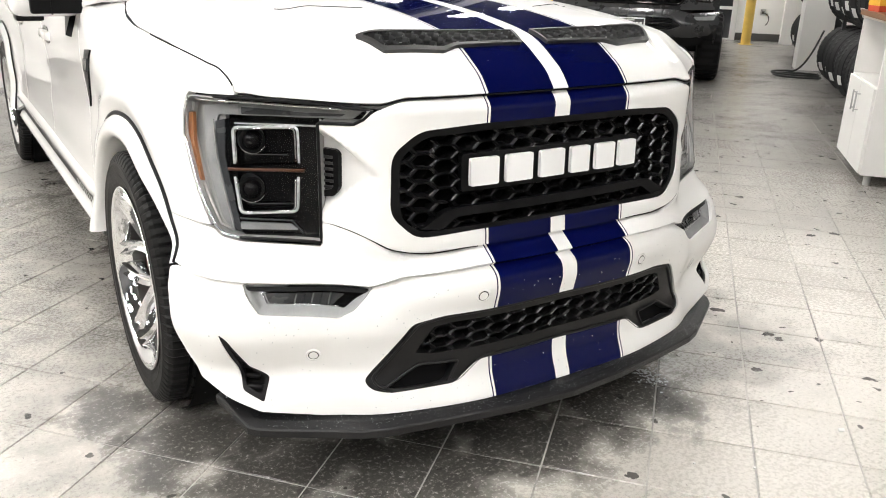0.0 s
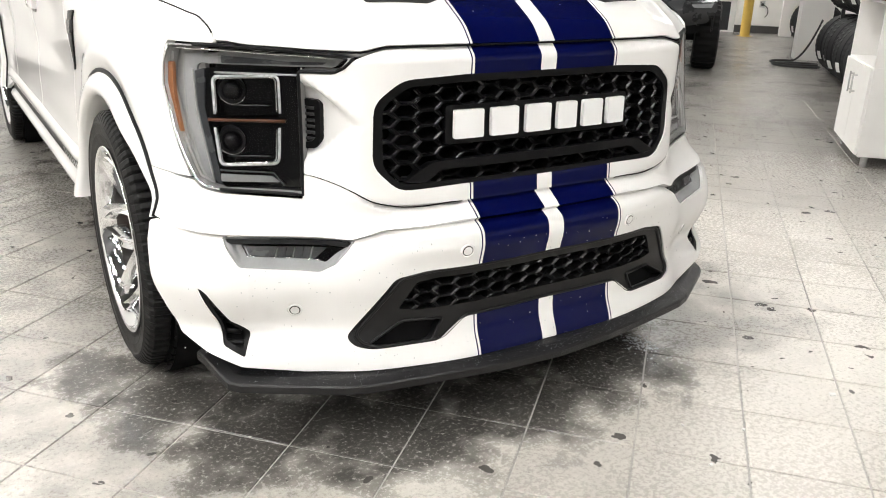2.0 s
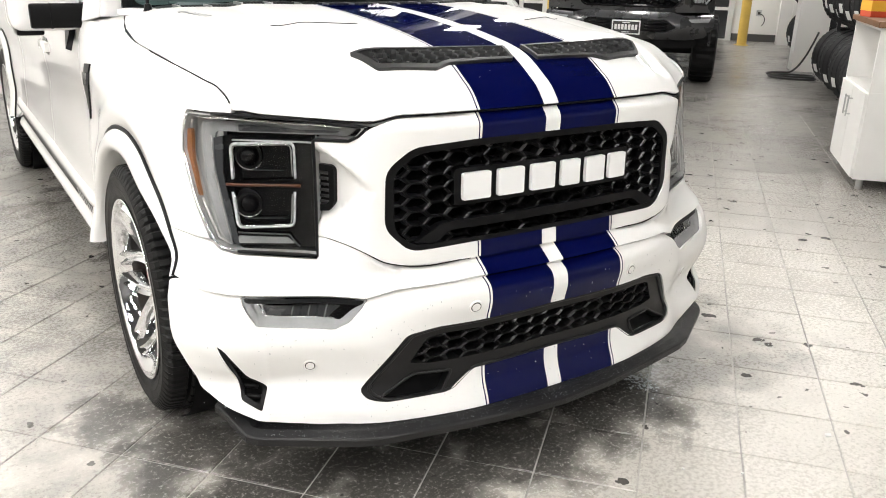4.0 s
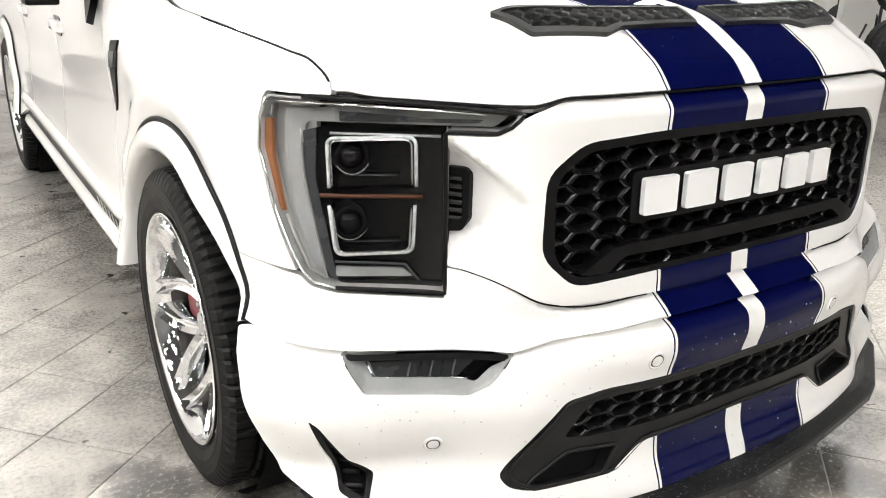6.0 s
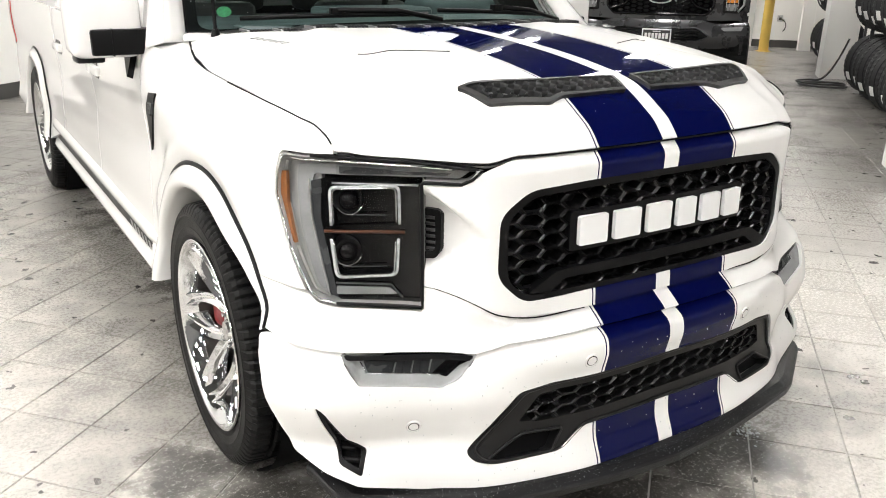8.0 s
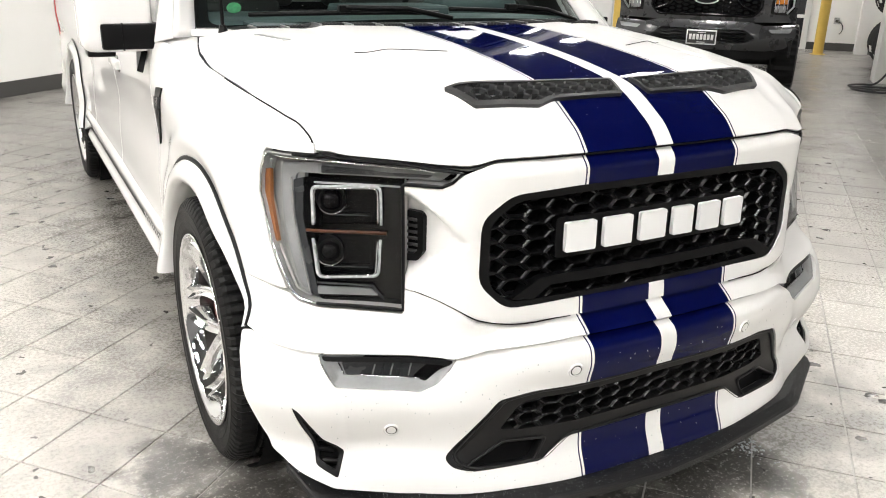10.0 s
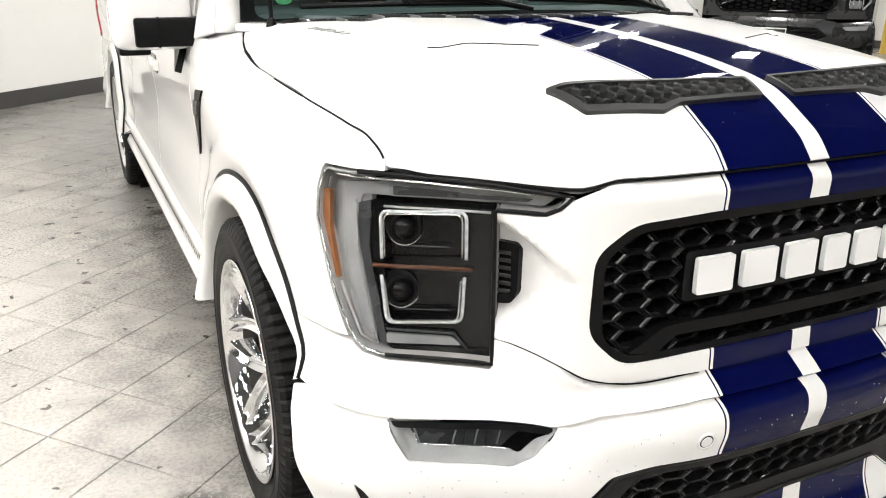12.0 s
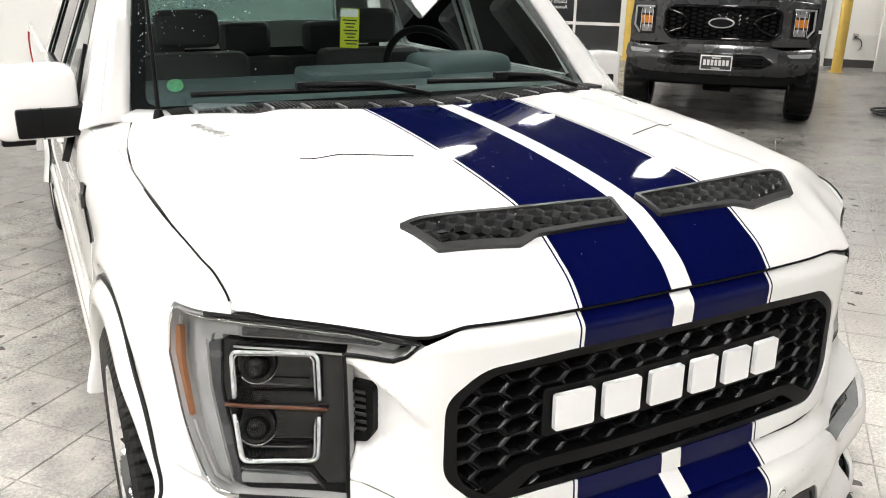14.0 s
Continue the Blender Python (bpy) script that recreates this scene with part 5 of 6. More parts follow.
for sx, sy0 in ((-0.42, 4.55), (0.42, 4.55), (-0.45, 5.22), (0.0, 5.24), (0.45, 5.22)):
    seat = new("seat")
    seat.parent = truck
    seat.matrix_basis = Matrix.Translation((sx, sy0, 0.62 if sy0 < 5 else 0.52)) @ Matrix.Diagonal((1, 1, 0.85, 1))
    for nm, dims in (("cushion", (-0.25, 0.25, -0.27, 0.25, 0.0, 0.20)), ("backrest", (-0.25, 0.25, 0.16, 0.32, 0.12, 0.78)), ("headrest", (-0.135, 0.135, 0.20, 0.31, 0.80, 0.99))):
        bm = bmesh.new()
        box(bm, *dims, 0.055, seg=3)
        part(nm, bm, cloth, seat, smooth=True)
part("cab_floor", boxes((-0.85, 0.85, 3.65, 5.6, 0.62, 0.74)), dark_inside, truck)
bm = bmesh.new()
box(bm, -0.13, 0.13, -0.02, 0.02, -0.035, 0.035, 0.012, Matrix.Translation((-0.02, 3.98, 1.665)))
rv_m = part("rear_view_mirror", bm, black_trim, truck, smooth=True)
bm = bmesh.new()
box(bm, -0.045, 0.045, -0.02, 0.03, -0.05, 0.06, 0.012, Matrix.Translation((-0.02, 3.93, 1.72)))
part("mirror_mount", bm, black_trim, rv_m, smooth=True)
bm = bmesh.new()
box(bm, -0.036, 0.036, -0.001, 0.001, -0.070, 0.070, m=Matrix.Translation((0.004, 3.965, 1.432)) @ Matrix.Rotation(0.06, 4, "Y"))
tag_ob = part("hang_tag", bm, tag_yellow, truck, "yellow paper tag hung from the mirror")
for k in range(8):
    bm = bmesh.new()
    w = 0.027 - 0.006 * (k % 3)
    box(bm, -w, w, -0.0016, -0.0011, -0.0022, 0.0022, m=Matrix.Translation((0.004 + 0.0006 * k, 3.965, 1.460 - 0.012 * k)) @ Matrix.Rotation(0.06, 4, "Y"))
    part("print_bar", bm, ink, tag_ob)
bm = bmesh.new()
box(bm, -0.034, 0.034, -0.0017, -0.0011, -0.014, 0.014, m=Matrix.Translation((0.003, 3.965, 1.486)) @ Matrix.Rotation(0.06, 4, "Y"))
part("tag_head", bm, white_badge, tag_ob)
a = np.linspace(0, 2 * math.pi, 25)[:-1]
sheet("round_sticker", screen, np.stack([-0.86 + 0.028 * np.cos(a), 0.115 + 0.028 * np.sin(a)], 1), green_film, truck, (), 0.03, 0.001, lift=0.003, centre=CAB, label="round green service sticker")


# ---- water drops left from washing ----
water = surface("water_drop", (0.9, 0.93, 0.95), 0.02, vary=0.0)
water.node_tree.nodes["Principled BSDF"].inputs["Transmission Weight"].default_value = 0.45
water.node_tree.nodes["Principled BSDF"].inputs["IOR"].default_value = 1.33


def drops(fn, spots, parent, centre):
    """Small flattened domes on a surface."""
    u, v = np.array([p[0] for p in spots]), np.array([p[1] for p in spots])
    e = 5e-4
    pos = fn(u, v)
    tu = fn(u + e, v) - fn(u - e, v)
    nor = np.cross(tu, fn(u, v + e) - fn(u, v - e))
    nor /= np.linalg.norm(nor, axis=1)[:, None]
    nor *= np.where(((pos - np.array(centre)) * nor).sum(1) < 0, -1, 1)[:, None]
    tu /= np.linalg.norm(tu, axis=1)[:, None]
    tv = np.cross(nor, tu)
    verts, faces = [], []
    for p, a, b, n, (_, _, r, tall) in zip(pos, tu, tv, nor, spots):
        at = len(verts)
        for ring_r, h in ((1.0, -0.05), (0.8, 0.32)):
            verts += [p + n * r * h + r * ring_r * (a * math.cos(q) + tall * b * math.sin(q)) for q in np.linspace(0, 2 * math.pi, 9)[:-1]]
        verts.append(p + n * r * 0.45)
        for q in range(8):
            w = (q + 1) % 8
            faces += [(at + q, at + w, at + 8 + w, at + 8 + q), (at + 8 + q, at + 8 + w, at + 16)]
    return tagged(obj("water_drops", verts, faces, water, parent), "clear water drops", kind="stuff")


rd = random.Random(31)
glass = [o for o in truck.children if o.name.startswith("windshield") and "border" not in o.name][0]
drops(screen, [(-0.98 + 0.42 * rd.random() ** 2.0, 0.10 + 0.88 * rd.random() ** 0.6, rd.uniform(0.0009, 0.0024), rd.uniform(0.8, 1.5)) for _ in range(260)], glass, CAB)
spots = [(rd.choice((-1, 1)) * rd.uniform(0.03, 0.24), rd.uniform(2.25, 3.1), rd.uniform(0.0006, 0.0014), 1.0) for _ in range(90)]
drops(hood, [p for p in spots if not 2.29 < p[1] < 2.42], bonnet, (0, 5, 0.5))
spots = [(rd.uniform(-0.95, 0.75), rd.uniform(0.25, 0.57), rd.uniform(0.0008, 0.0018), rd.uniform(1, 1.5)) for _ in range(260)]
at = np.array([p[:2] for p in spots])
free = ~np.any([inside(at, np.array(h, float)) for h in bumper_holes], axis=0)
drops(bumper_skin, [p for p, ok in zip(spots, free) if ok], bumper, (0, 5, 0.5))


def lip_top(u, v):
    """The splitter's upper face: u across, v back from its edge."""
    y = np.interp(np.abs(u), [p[0] for p in half_lip], [p[1] for p in half_lip])
    return np.stack([u, y + v, 0.2185 + 0.30 * v], 1)


drops(lip_top, [(rd.uniform(-0.84, 0.84), rd.uniform(0.004, 0.055), rd.uniform(0.0004, 0.0009), rd.uniform(0.8, 1.3)) for _ in range(900)], lip_ob, (0, 3, -3))


# ---- hall fittings ----
yellow = surface("yellow_post_paint", (0.62, 0.42, 0.09), 0.45, vary=0.10, scale=5, bump=0.1)
white_frame = surface("white_aluminium_frame", (0.62, 0.62, 0.60), 0.4, vary=0.06)
night = surface("dark_glass", (0.015, 0.016, 0.018), 0.06, vary=0.3, scale=2)
base_dark = surface("dark_vinyl_base", (0.055, 0.053, 0.05), 0.5, vary=0.15)
cab_white = surface("white_laminate", (0.84, 0.83, 0.81), 0.35, vary=0.04)
wood = surface("brown_wood_top", (0.22, 0.11, 0.055), 0.4, vary=0.25, scale=9)
steel_grey = surface("rack_steel", (0.06, 0.06, 0.065), 0.45, metal=0.5, vary=0.15)
paper = surface("white_label_paper", (0.72, 0.72, 0.70), 0.6, vary=0.1)
hose_mat = surface("black_hose", (0.02, 0.02, 0.021), 0.5, vary=0.15)
TURN = Matrix.Rotation(radians(ROOM), 4, "Z")


def placed(name, label, category, d, n, z=0.0, turn=0.0, group="", kind=""):
    """A thing at a place in the hall, its x along d and its y against n."""
    ob = thing(name, label, category, group=group, kind=kind)
    ob.matrix_basis = Matrix.Translation(room(d, n, z)) @ TURN @ Matrix.Rotation(radians(turn), 4, "Z")
    return ob


# baseboards: local x along d, y against n
for nm, d, n, row in (("baseboard_left", 0, N0, (D0, D1, -0.018, -0.002, 0, 0.16)), ("baseboard_right", 0, N1, (D0, D1, 0.002, 0.018, 0, 0.16))):
    b = part(nm, boxes(row, bevel=0.003), base_dark)
    b.matrix_basis = Matrix.Translation(room(d, n)) @ TURN
    tagged(b, "dark vinyl baseboard along the white wall", "baseboard", kind="structure")
for n0, n1 in ((-0.42, N1),):
    b = part("baseboard_door_side", boxes((-0.018, -0.002, -n1, -n0, 0, 0.14), bevel=0.003), base_dark)
    b.matrix_basis = Matrix.Translation(room(D1, 0)) @ TURN
    tagged(b, "dark vinyl baseboard beside the overhead door", "baseboard", kind="structure")

# two glazed overhead doors in the far wall
for i, (n0, n1, cols) in enumerate(((-8.15, -4.22, 4), (-3.85, -0.48, 4))):
    door = placed("overhead_door", "white-framed glazed overhead door, night outside", "garage door", D1, 0, group="overhead doors")
    high, rows = 3.66, 6
    pw, ph = (n1 - n0) / cols, high / rows
    for c in range(cols + 1):
        w = 0.055 if c in (0, cols) else 0.025
        y = -(n0 + pw * c)
        part("stile", boxes((-0.075, -0.02, y - w, y + w, 0, high), bevel=0.004), white_frame, door)
    for r in range(rows + 1):
        part("rail", boxes((-0.072, -0.022, -n1, -n0, max(0, ph * r - 0.03), ph * r + 0.03), bevel=0.003), white_frame, door)
    for c in range(cols):
        for r in range(rows):
            y = -(n0 + pw * c)
            part("pane", boxes((-0.042, -0.036, y - pw + 0.02, y - 0.02, ph * r + 0.025, ph * (r + 1) - 0.025)), night, door)
    if i == 0:
        words = bpy.data.curves.new("door_sign", "FONT")
        words.body = "Please Pull Forward\nDoors Open\nAutomatically"
        words.size, words.align_x, words.extrude = 0.105, "CENTER", 0.0008
        sign = new("door_sign", words)
        sign.data.materials.append(paper)
        sign.parent = door
        sign["label"] = "white lettering on the door glass, seen from behind"
        sign.matrix_basis = Matrix.Translation((-0.048, 5.66, 1.10)) @ Matrix(((0, 0, 1, 0), (1, 0, 0, 0), (0, 1, 0, 0), (0, 0, 0, 1)))

# yellow guard posts
for d, n in ((16.25, -3.98), (16.0, -0.26)):
    post = placed("guard_post", "yellow painted steel guard post beside the overhead door", "bollard", d, n, group="guard posts")
    bm = bmesh.new()
    tube(bm, (0, 0, 0.0), (0, 0, 1.75), 0.088, seg=28)
    bmesh.ops.create_uvsphere(bm, u_segments=28, v_segments=10, radius=0.088, matrix=Matrix.Translation((0, 0, 1.75)))
    part("pipe", bm, yellow, post, smooth=True)
    bm = bmesh.new()
    tube(bm, (0, 0, 0.0), (0, 0, 0.012), 0.13, seg=24)
    part("foot_plate", bm, yellow, post)
# outlet on the far wall
outlet = placed("wall_outlet", "small grey outlet box with a cord on the wall", "outlet", D1, 0.05, 0.55)
part("cover", boxes((-0.03, -0.002, -0.05, 0.05, -0.06, 0.06), bevel=0.006), satin, outlet)
part("plug", boxes((-0.07, -0.03, -0.025, 0.025, -0.03, 0.02), bevel=0.006), base_dark, outlet)
arc = np.array([(-0.05, -0.02 - 0.10 * math.sin(t), -0.02 - 0.12 * (1 - math.cos(t))) for t in np.linspace(0, 2.6, 14)])
sweep("cord", arc, np.tile([-1.0, 0, 0], (14, 1)), 0.008, hose_mat, outlet)

# columns
for d, n, w in ((12.08, 0.22, 0.42), (16.35, 0.38, 0.22)):
    col = placed("column", "square white painted column", "column", d, n, kind="structure")
    part("shaft", boxes((0, w, -w, 0, 0, HIGH), bevel=0.008), wall_paint, col)

# tyre racks


def spare_tyre_data():
    seg, prof = 72, [(-0.10, 0.215), (-0.125, 0.25), (-0.128, 0.31), (-0.115, 0.345), (-0.095, 0.358), (-0.05, 0.362), (-0.046, 0.354), (-0.040, 0.354), (-0.036, 0.363), (0.036, 0.363), (0.040, 0.354), (0.046, 0.354), (0.05, 0.362), (0.095, 0.358), (0.115, 0.345), (0.128, 0.31), (0.125, 0.25), (0.10, 0.215), (0.08, 0.205), (-0.08, 0.205)]
    verts, faces, k = [], [], len(prof)
    for i in range(seg):
        a = 2 * math.pi * i / seg
        for j, (x, r) in enumerate(prof):
            dip = 0.006 if (i % 2 == 0 and j in (3, 4, 5, 12, 13, 14)) else 0.0
            verts.append((x, (r - dip) * math.cos(a), (r - dip) * math.sin(a)))
    for i in range(seg):
        w = (i + 1) % seg
        for j in range(k):
            faces.append((i * k + j, i * k + (j + 1) % k, w * k + (j + 1) % k, w * k + j))
    return verts, faces


stored_rubber = surface("dusty_new_rubber", (0.022, 0.022, 0.023), 0.6, vary=0.25, bump=0.2, grain=200, spec=0.2)
STORED = obj("tyre", *spare_tyre_data(), stored_rubber, smooth=False)
stored_data = STORED.data
bpy.data.objects.remove(STORED)
rng = random.Random(4)
for d0, d1, n, levels in ((7.7, 10.95, 0.64, (0.37, 1.13, 1.89)), (13.6, 15.4, 0.74, (0.37, 1.13, 1.89))):
    rack = placed("tyre_rack", "dark steel rack full of upright black tyres", "rack", d0, n)
    for y in (-0.26, 0.12):
        for x in (0.05, d1 - d0 - 0.35):
            part("upright", boxes((x - 0.02, x + 0.02, y - 0.02, y + 0.02, 0, 2.35)), steel_grey, rack)
        for z in levels[1:]:
            part("rail", boxes((0.03, d1 - d0 - 0.05, y - 0.02, y + 0.02, z - 0.33, z - 0.29)), steel_grey, rack)
    for z in levels:
        d = d0 + 0.17
        while d < d1 - 0.1:
            t = placed("stored_tyre", "new black tyre with a white label, standing upright", "tyre", d, n + rng.uniform(-0.03, 0.03), z - (0.003 if z < 0.5 else -0.0), rng.uniform(22, 30), group="stored tyres")
            o = new("carcass", stored_data)
            o.parent = t
            lab = rng.uniform(-0.5, 0.3)
            bm = bmesh.new()
            for q in range(4):
                a = 0.34 + lab * 0.4 + 0.07 * q
                box(bm, -0.032, 0.032, -0.002, 0.002, -0.0135, 0.0135, m=Matrix.Rotation(-a, 4, "X") @ Matrix.Translation((0, -0.366 * -1, 0)))
            part("label", bm, paper, t)
            d += 0.39 + rng.uniform(0, 0.03)

# hose lying in loops before the column
loop = []
for k in range(60):
    a = 2 * math.pi * k / 30
    r = 0.34 + 0.05 * math.sin(k * 0.23)
    p = room(11.08 + r * 0.55 * math.cos(a) + 0.003 * k, 0.10 + r * 0.85 * math.sin(a), 0.016 + 0.0006 * k)
    loop.append(tuple(p))
for t in np.linspace(0, 1, 12):
    loop.append(tuple(room(11.45 + 0.10 * t, 0.10 + 0.34 * t, 0.05 + 0.55 * t * t)))
tagged(sweep("hose", np.array(loop), np.tile([0, 0, 1.0], (len(loop), 1)), 0.014, hose_mat, None, label="black rubber hose lying in loops on the floor"), category="hose")

# white cabinet on steel legs
cabinet = placed("cabinet", "white cabinet with a brown wood top on steel legs", "cabinet", 5.14, -0.10)
part("body", boxes((0.0, 0.90, -1.0, 0.0, 0.075, 0.66), (0.0, 0.90, -1.0, -0.98, 0.66, 1.075), (0.0, 0.02, -1.0, 0.0, 0.66, 1.075), (0.88, 0.90, -1.0, 0.0, 0.66, 1.075), (0.0, 0.90, -1.0, 0.0, 1.055, 1.075), bevel=0.002), cab_white, cabinet)
part("worktop", boxes((-0.02, 0.92, -1.02, 0.025, 1.075, 1.112), bevel=0.004), wood, cabinet, "brown wood worktop")
for x0, x1 in ((0.01, 0.445), (0.455, 0.89)):
    dr = part("door", boxes((x0, x1, 0.001, 0.018, 0.085, 0.65), bevel=0.002), cab_white, cabinet)
    hx = x1 - 0.05 if x0 < 0.2 else x0 + 0.05
    bm = bmesh.new()
    tube(bm, (hx, 0.045, 0.44), (hx, 0.045, 0.58), 0.006, seg=10)
    for z in (0.455, 0.565):
        tube(bm, (hx, 0.018, z), (hx, 0.045, z), 0.005, seg=8)
    part("handle", bm, satin, dr, "steel bar handle", smooth=True)
for x in (0.06, 0.84):
    for y in (-0.06, -0.94):
        bm = bmesh.new()
        tube(bm, (x, y, 0.0), (x, y, 0.075), 0.024, seg=16)
        part("leg", bm, satin, cabinet, smooth=True)
box_top = placed("small_carton", "small red and yellow carton on the cabinet", "carton", 5.75, 0.02, 1.112, 12)
part("carton_body", boxes((-0.09, 0.09, -0.13, 0.13, 0, 0.16), bevel=0.004), surface("red_card", (0.55, 0.06, 0.02), 0.5, vary=0.1), box_top)
part("carton_band", boxes((-0.092, 0.092, -0.132, 0.132, 0.04, 0.11), bevel=0.002), surface("yellow_card", (0.75, 0.42, 0.03), 0.5, vary=0.1), box_top)

# ---- the dark grey pickup parked behind ----
grey_paint = surface("dark_grey_metallic", (0.030, 0.031, 0.033), 0.28, metal=0.35, coat=0.8, vary=0.02, grain=600)
other = placed("parked_pickup", "dark grey lifted pickup truck parked nose out", "truck", 9.42, -1.99, 0.02)


def nose(w, z):
    """Its front: w across (local y), z up; local x goes back."""
    a = np.abs(w)
    return np.stack([0.02 + 0.10 * a**2.2 + 0.16 * np.clip(a - 0.62, 0, 1) ** 1.4 + 0.02 * (z - 0.9), w, z], 1)


OC = (3.0, 0, 0.8)
GR = mirrored([(0, 1.275), (0.52, 1.27), (0.60, 1.22), (0.60, 1.02), (0.52, 0.935), (0, 0.935)])
sheet("front_panel", nose, rounded(mirrored([(0, 1.35), (0.70, 1.34), (0.96, 1.30), (0.985, 1.10), (0.97, 0.88), (0, 0.86)]), 0.02), grey_paint, other, [rounded(GR, 0.03)] , 0.05, 0.06, centre=OC)
g2 = sheet("grille", nose, rounded(GR, 0.03), black_trim, other, (), 0.06, 0.01, lift=-0.05, centre=OC, label="black mesh grille")
hexmesh("honeycomb", nose, rounded(GR, 0.03), 0.075, 0.045, black_gloss, g2, 0.22, 0.02, -0.02, centre=OC)
bead("grille_rim", nose, resample(rounded(GR, 0.03), 0.04), 0.018, black_gloss, g2, lift=-0.005, closed=True, centre=OC)
for s in (-1, 1):
    bead("grille_arm", nose, line([(s * 0.56, 1.23), (s * 0.40, 1.17), (s * 0.34, 1.11)], 0.03), 0.016, black_gloss, g2, lift=0.004, centre=OC)
    bead("grille_arm", nose, line([(s * 0.56, 0.98), (s * 0.40, 1.04), (s * 0.34, 1.11)], 0.03), 0.016, black_gloss, g2, lift=0.004, centre=OC)
    q = [(s * 0.955, 1.275), (s * 0.70, 1.27), (s * 0.70, 0.965), (s * 0.88, 0.955), (s * 0.945, 1.02)]
    hl = sheet("headlight", nose, rounded(q, 0.02), black_gloss, other, (), 0.04, 0.02, lift=0.004, centre=OC, label="headlight with amber middle and pale guide")
    sheet("amber_lamp", nose, rounded([(s * 0.86, 1.16), (s * 0.735, 1.16), (s * 0.735, 1.075), (s * 0.86, 1.075)], 0.01), surface("amber_lamp_glass", (0.50, 0.17, 0.015), 0.2, vary=0.1, scale=30), hl, (), 0.03, 0.01, lift=0.012, centre=OC)
    for z0, z1 in ((0.985, 1.06), (1.18, 1.25)):
        sheet("lamp_cell", nose, rounded([(s * 0.85, z1), (s * 0.745, z1), (s * 0.745, z0), (s * 0.85, z0)], 0.01), guide_mid, hl, (), 0.03, 0.006, lift=0.008, centre=OC)
    for w in (0.735, 0.772, 0.823, 0.862):
        bead("lamp_rib", nose, line([(s * w, 1.25), (s * w, 0.985)], 0.04), 0.0055, chrome, hl, lift=0.012, centre=OC)
    bead("light_guide", nose, line([(s * 0.72, 1.255), (s * 0.925, 1.255), (s * 0.93, 1.05), (s * 0.87, 0.975)], 0.03), 0.012, guide, hl, lift=0.008, centre=OC)
a = np.linspace(0, 2 * math.pi, 33)[:-1]
sheet("oval_emblem", nose, np.stack([0.135 * np.cos(a), 1.105 + 0.055 * np.sin(a)], 1), satin, other, (), 0.03, 0.02, lift=0.02, centre=OC, label="plain oval emblem")
sheet("emblem_field", nose, np.stack([0.118 * np.cos(a), 1.105 + 0.042 * np.sin(a)], 1), black_gloss, other, (), 0.03, 0.004, lift=0.024, centre=OC)


def bumper2(w, z):
    p = nose(w, z)
    p[:, 0] -= 0.11 * np.sin(np.pi * np.clip((z - 0.50) / 0.40, 0, 1)) ** 0.6
    return p


sheet("bumper", bumper2, rounded(mirrored([(0, 0.875), (0.50, 0.875), (0.66, 0.84), (0.985, 0.86), (1.0, 0.74), (0.90, 0.60), (0.70, 0.565), (0, 0.56)]), 0.02), grey_paint, other, [rounded(mirrored([(0, 0.79), (0.46, 0.79), (0.58, 0.70), (0.46, 0.645), (0, 0.64)]), 0.02)], 0.04, 0.06, centre=OC)
low2 = sheet("lower_grille", bumper2, rounded(mirrored([(0, 0.79), (0.46, 0.79), (0.58, 0.70), (0.46, 0.645), (0, 0.64)]), 0.02), black_trim, other, (), 0.05, 0.01, lift=-0.04, centre=OC)
for s in (-1, 1):
    for k in range(3):
        bead("grille_slat", bumper2, line([(s * 0.20, 0.675 + 0.036 * k), (s * 0.47, 0.678 + 0.036 * k)], 0.04), 0.010, black_gloss, low2, lift=-0.02, centre=OC)
    sheet("fog_lamp", bumper2, rounded([(s * 0.95, 0.815), (s * 0.70, 0.80), (s * 0.74, 0.765), (s * 0.93, 0.77)], 0.01), guide_mid, other, (), 0.03, 0.01, lift=0.006, centre=OC)
bm = bmesh.new()
box(bm, -0.125, -0.105, -0.165, 0.165, 0.615, 0.775, 0.006)
plate = part("licence_plate", bm, white_badge, other, "white-framed black dealer plate", smooth=True)
part("plate_field", boxes((-0.1275, -0.1255, -0.152, 0.152, 0.628, 0.762)), ink, plate)
for k in range(7):
    y = -0.118 + 0.0395 * k
    part("plate_bar", boxes((-0.1295, -0.1278, y - 0.014, y + 0.014, 0.667, 0.727)), paper, plate)
part("plate_line", boxes((-0.1295, -0.1278, -0.045, 0.045, 0.742, 0.752)), paper, plate)
part("plate_line", boxes((-0.1295, -0.1278, -0.045, 0.045, 0.636, 0.645)), paper, plate)
sheet("lower_valance", nose, rounded(mirrored([(0, 0.57), (0.72, 0.575), (0.86, 0.56), (0.78, 0.47), (0, 0.45)]), 0.03), black_trim, other, (), 0.08, 0.05, lift=-0.01, centre=OC)
part("front_axle", boxes((0.86, 1.02, -0.80, 0.80, 0.33, 0.43), (0.75, 1.1, -0.16, 0.16, 0.28, 0.48), bevel=0.02), dark_inside, other)
part("chassis", boxes((0.35, 5.5, -0.55, 0.55, 0.42, 0.60), (0.30, 0.45, -0.75, 0.75, 0.42, 0.52)), dark_inside, other)
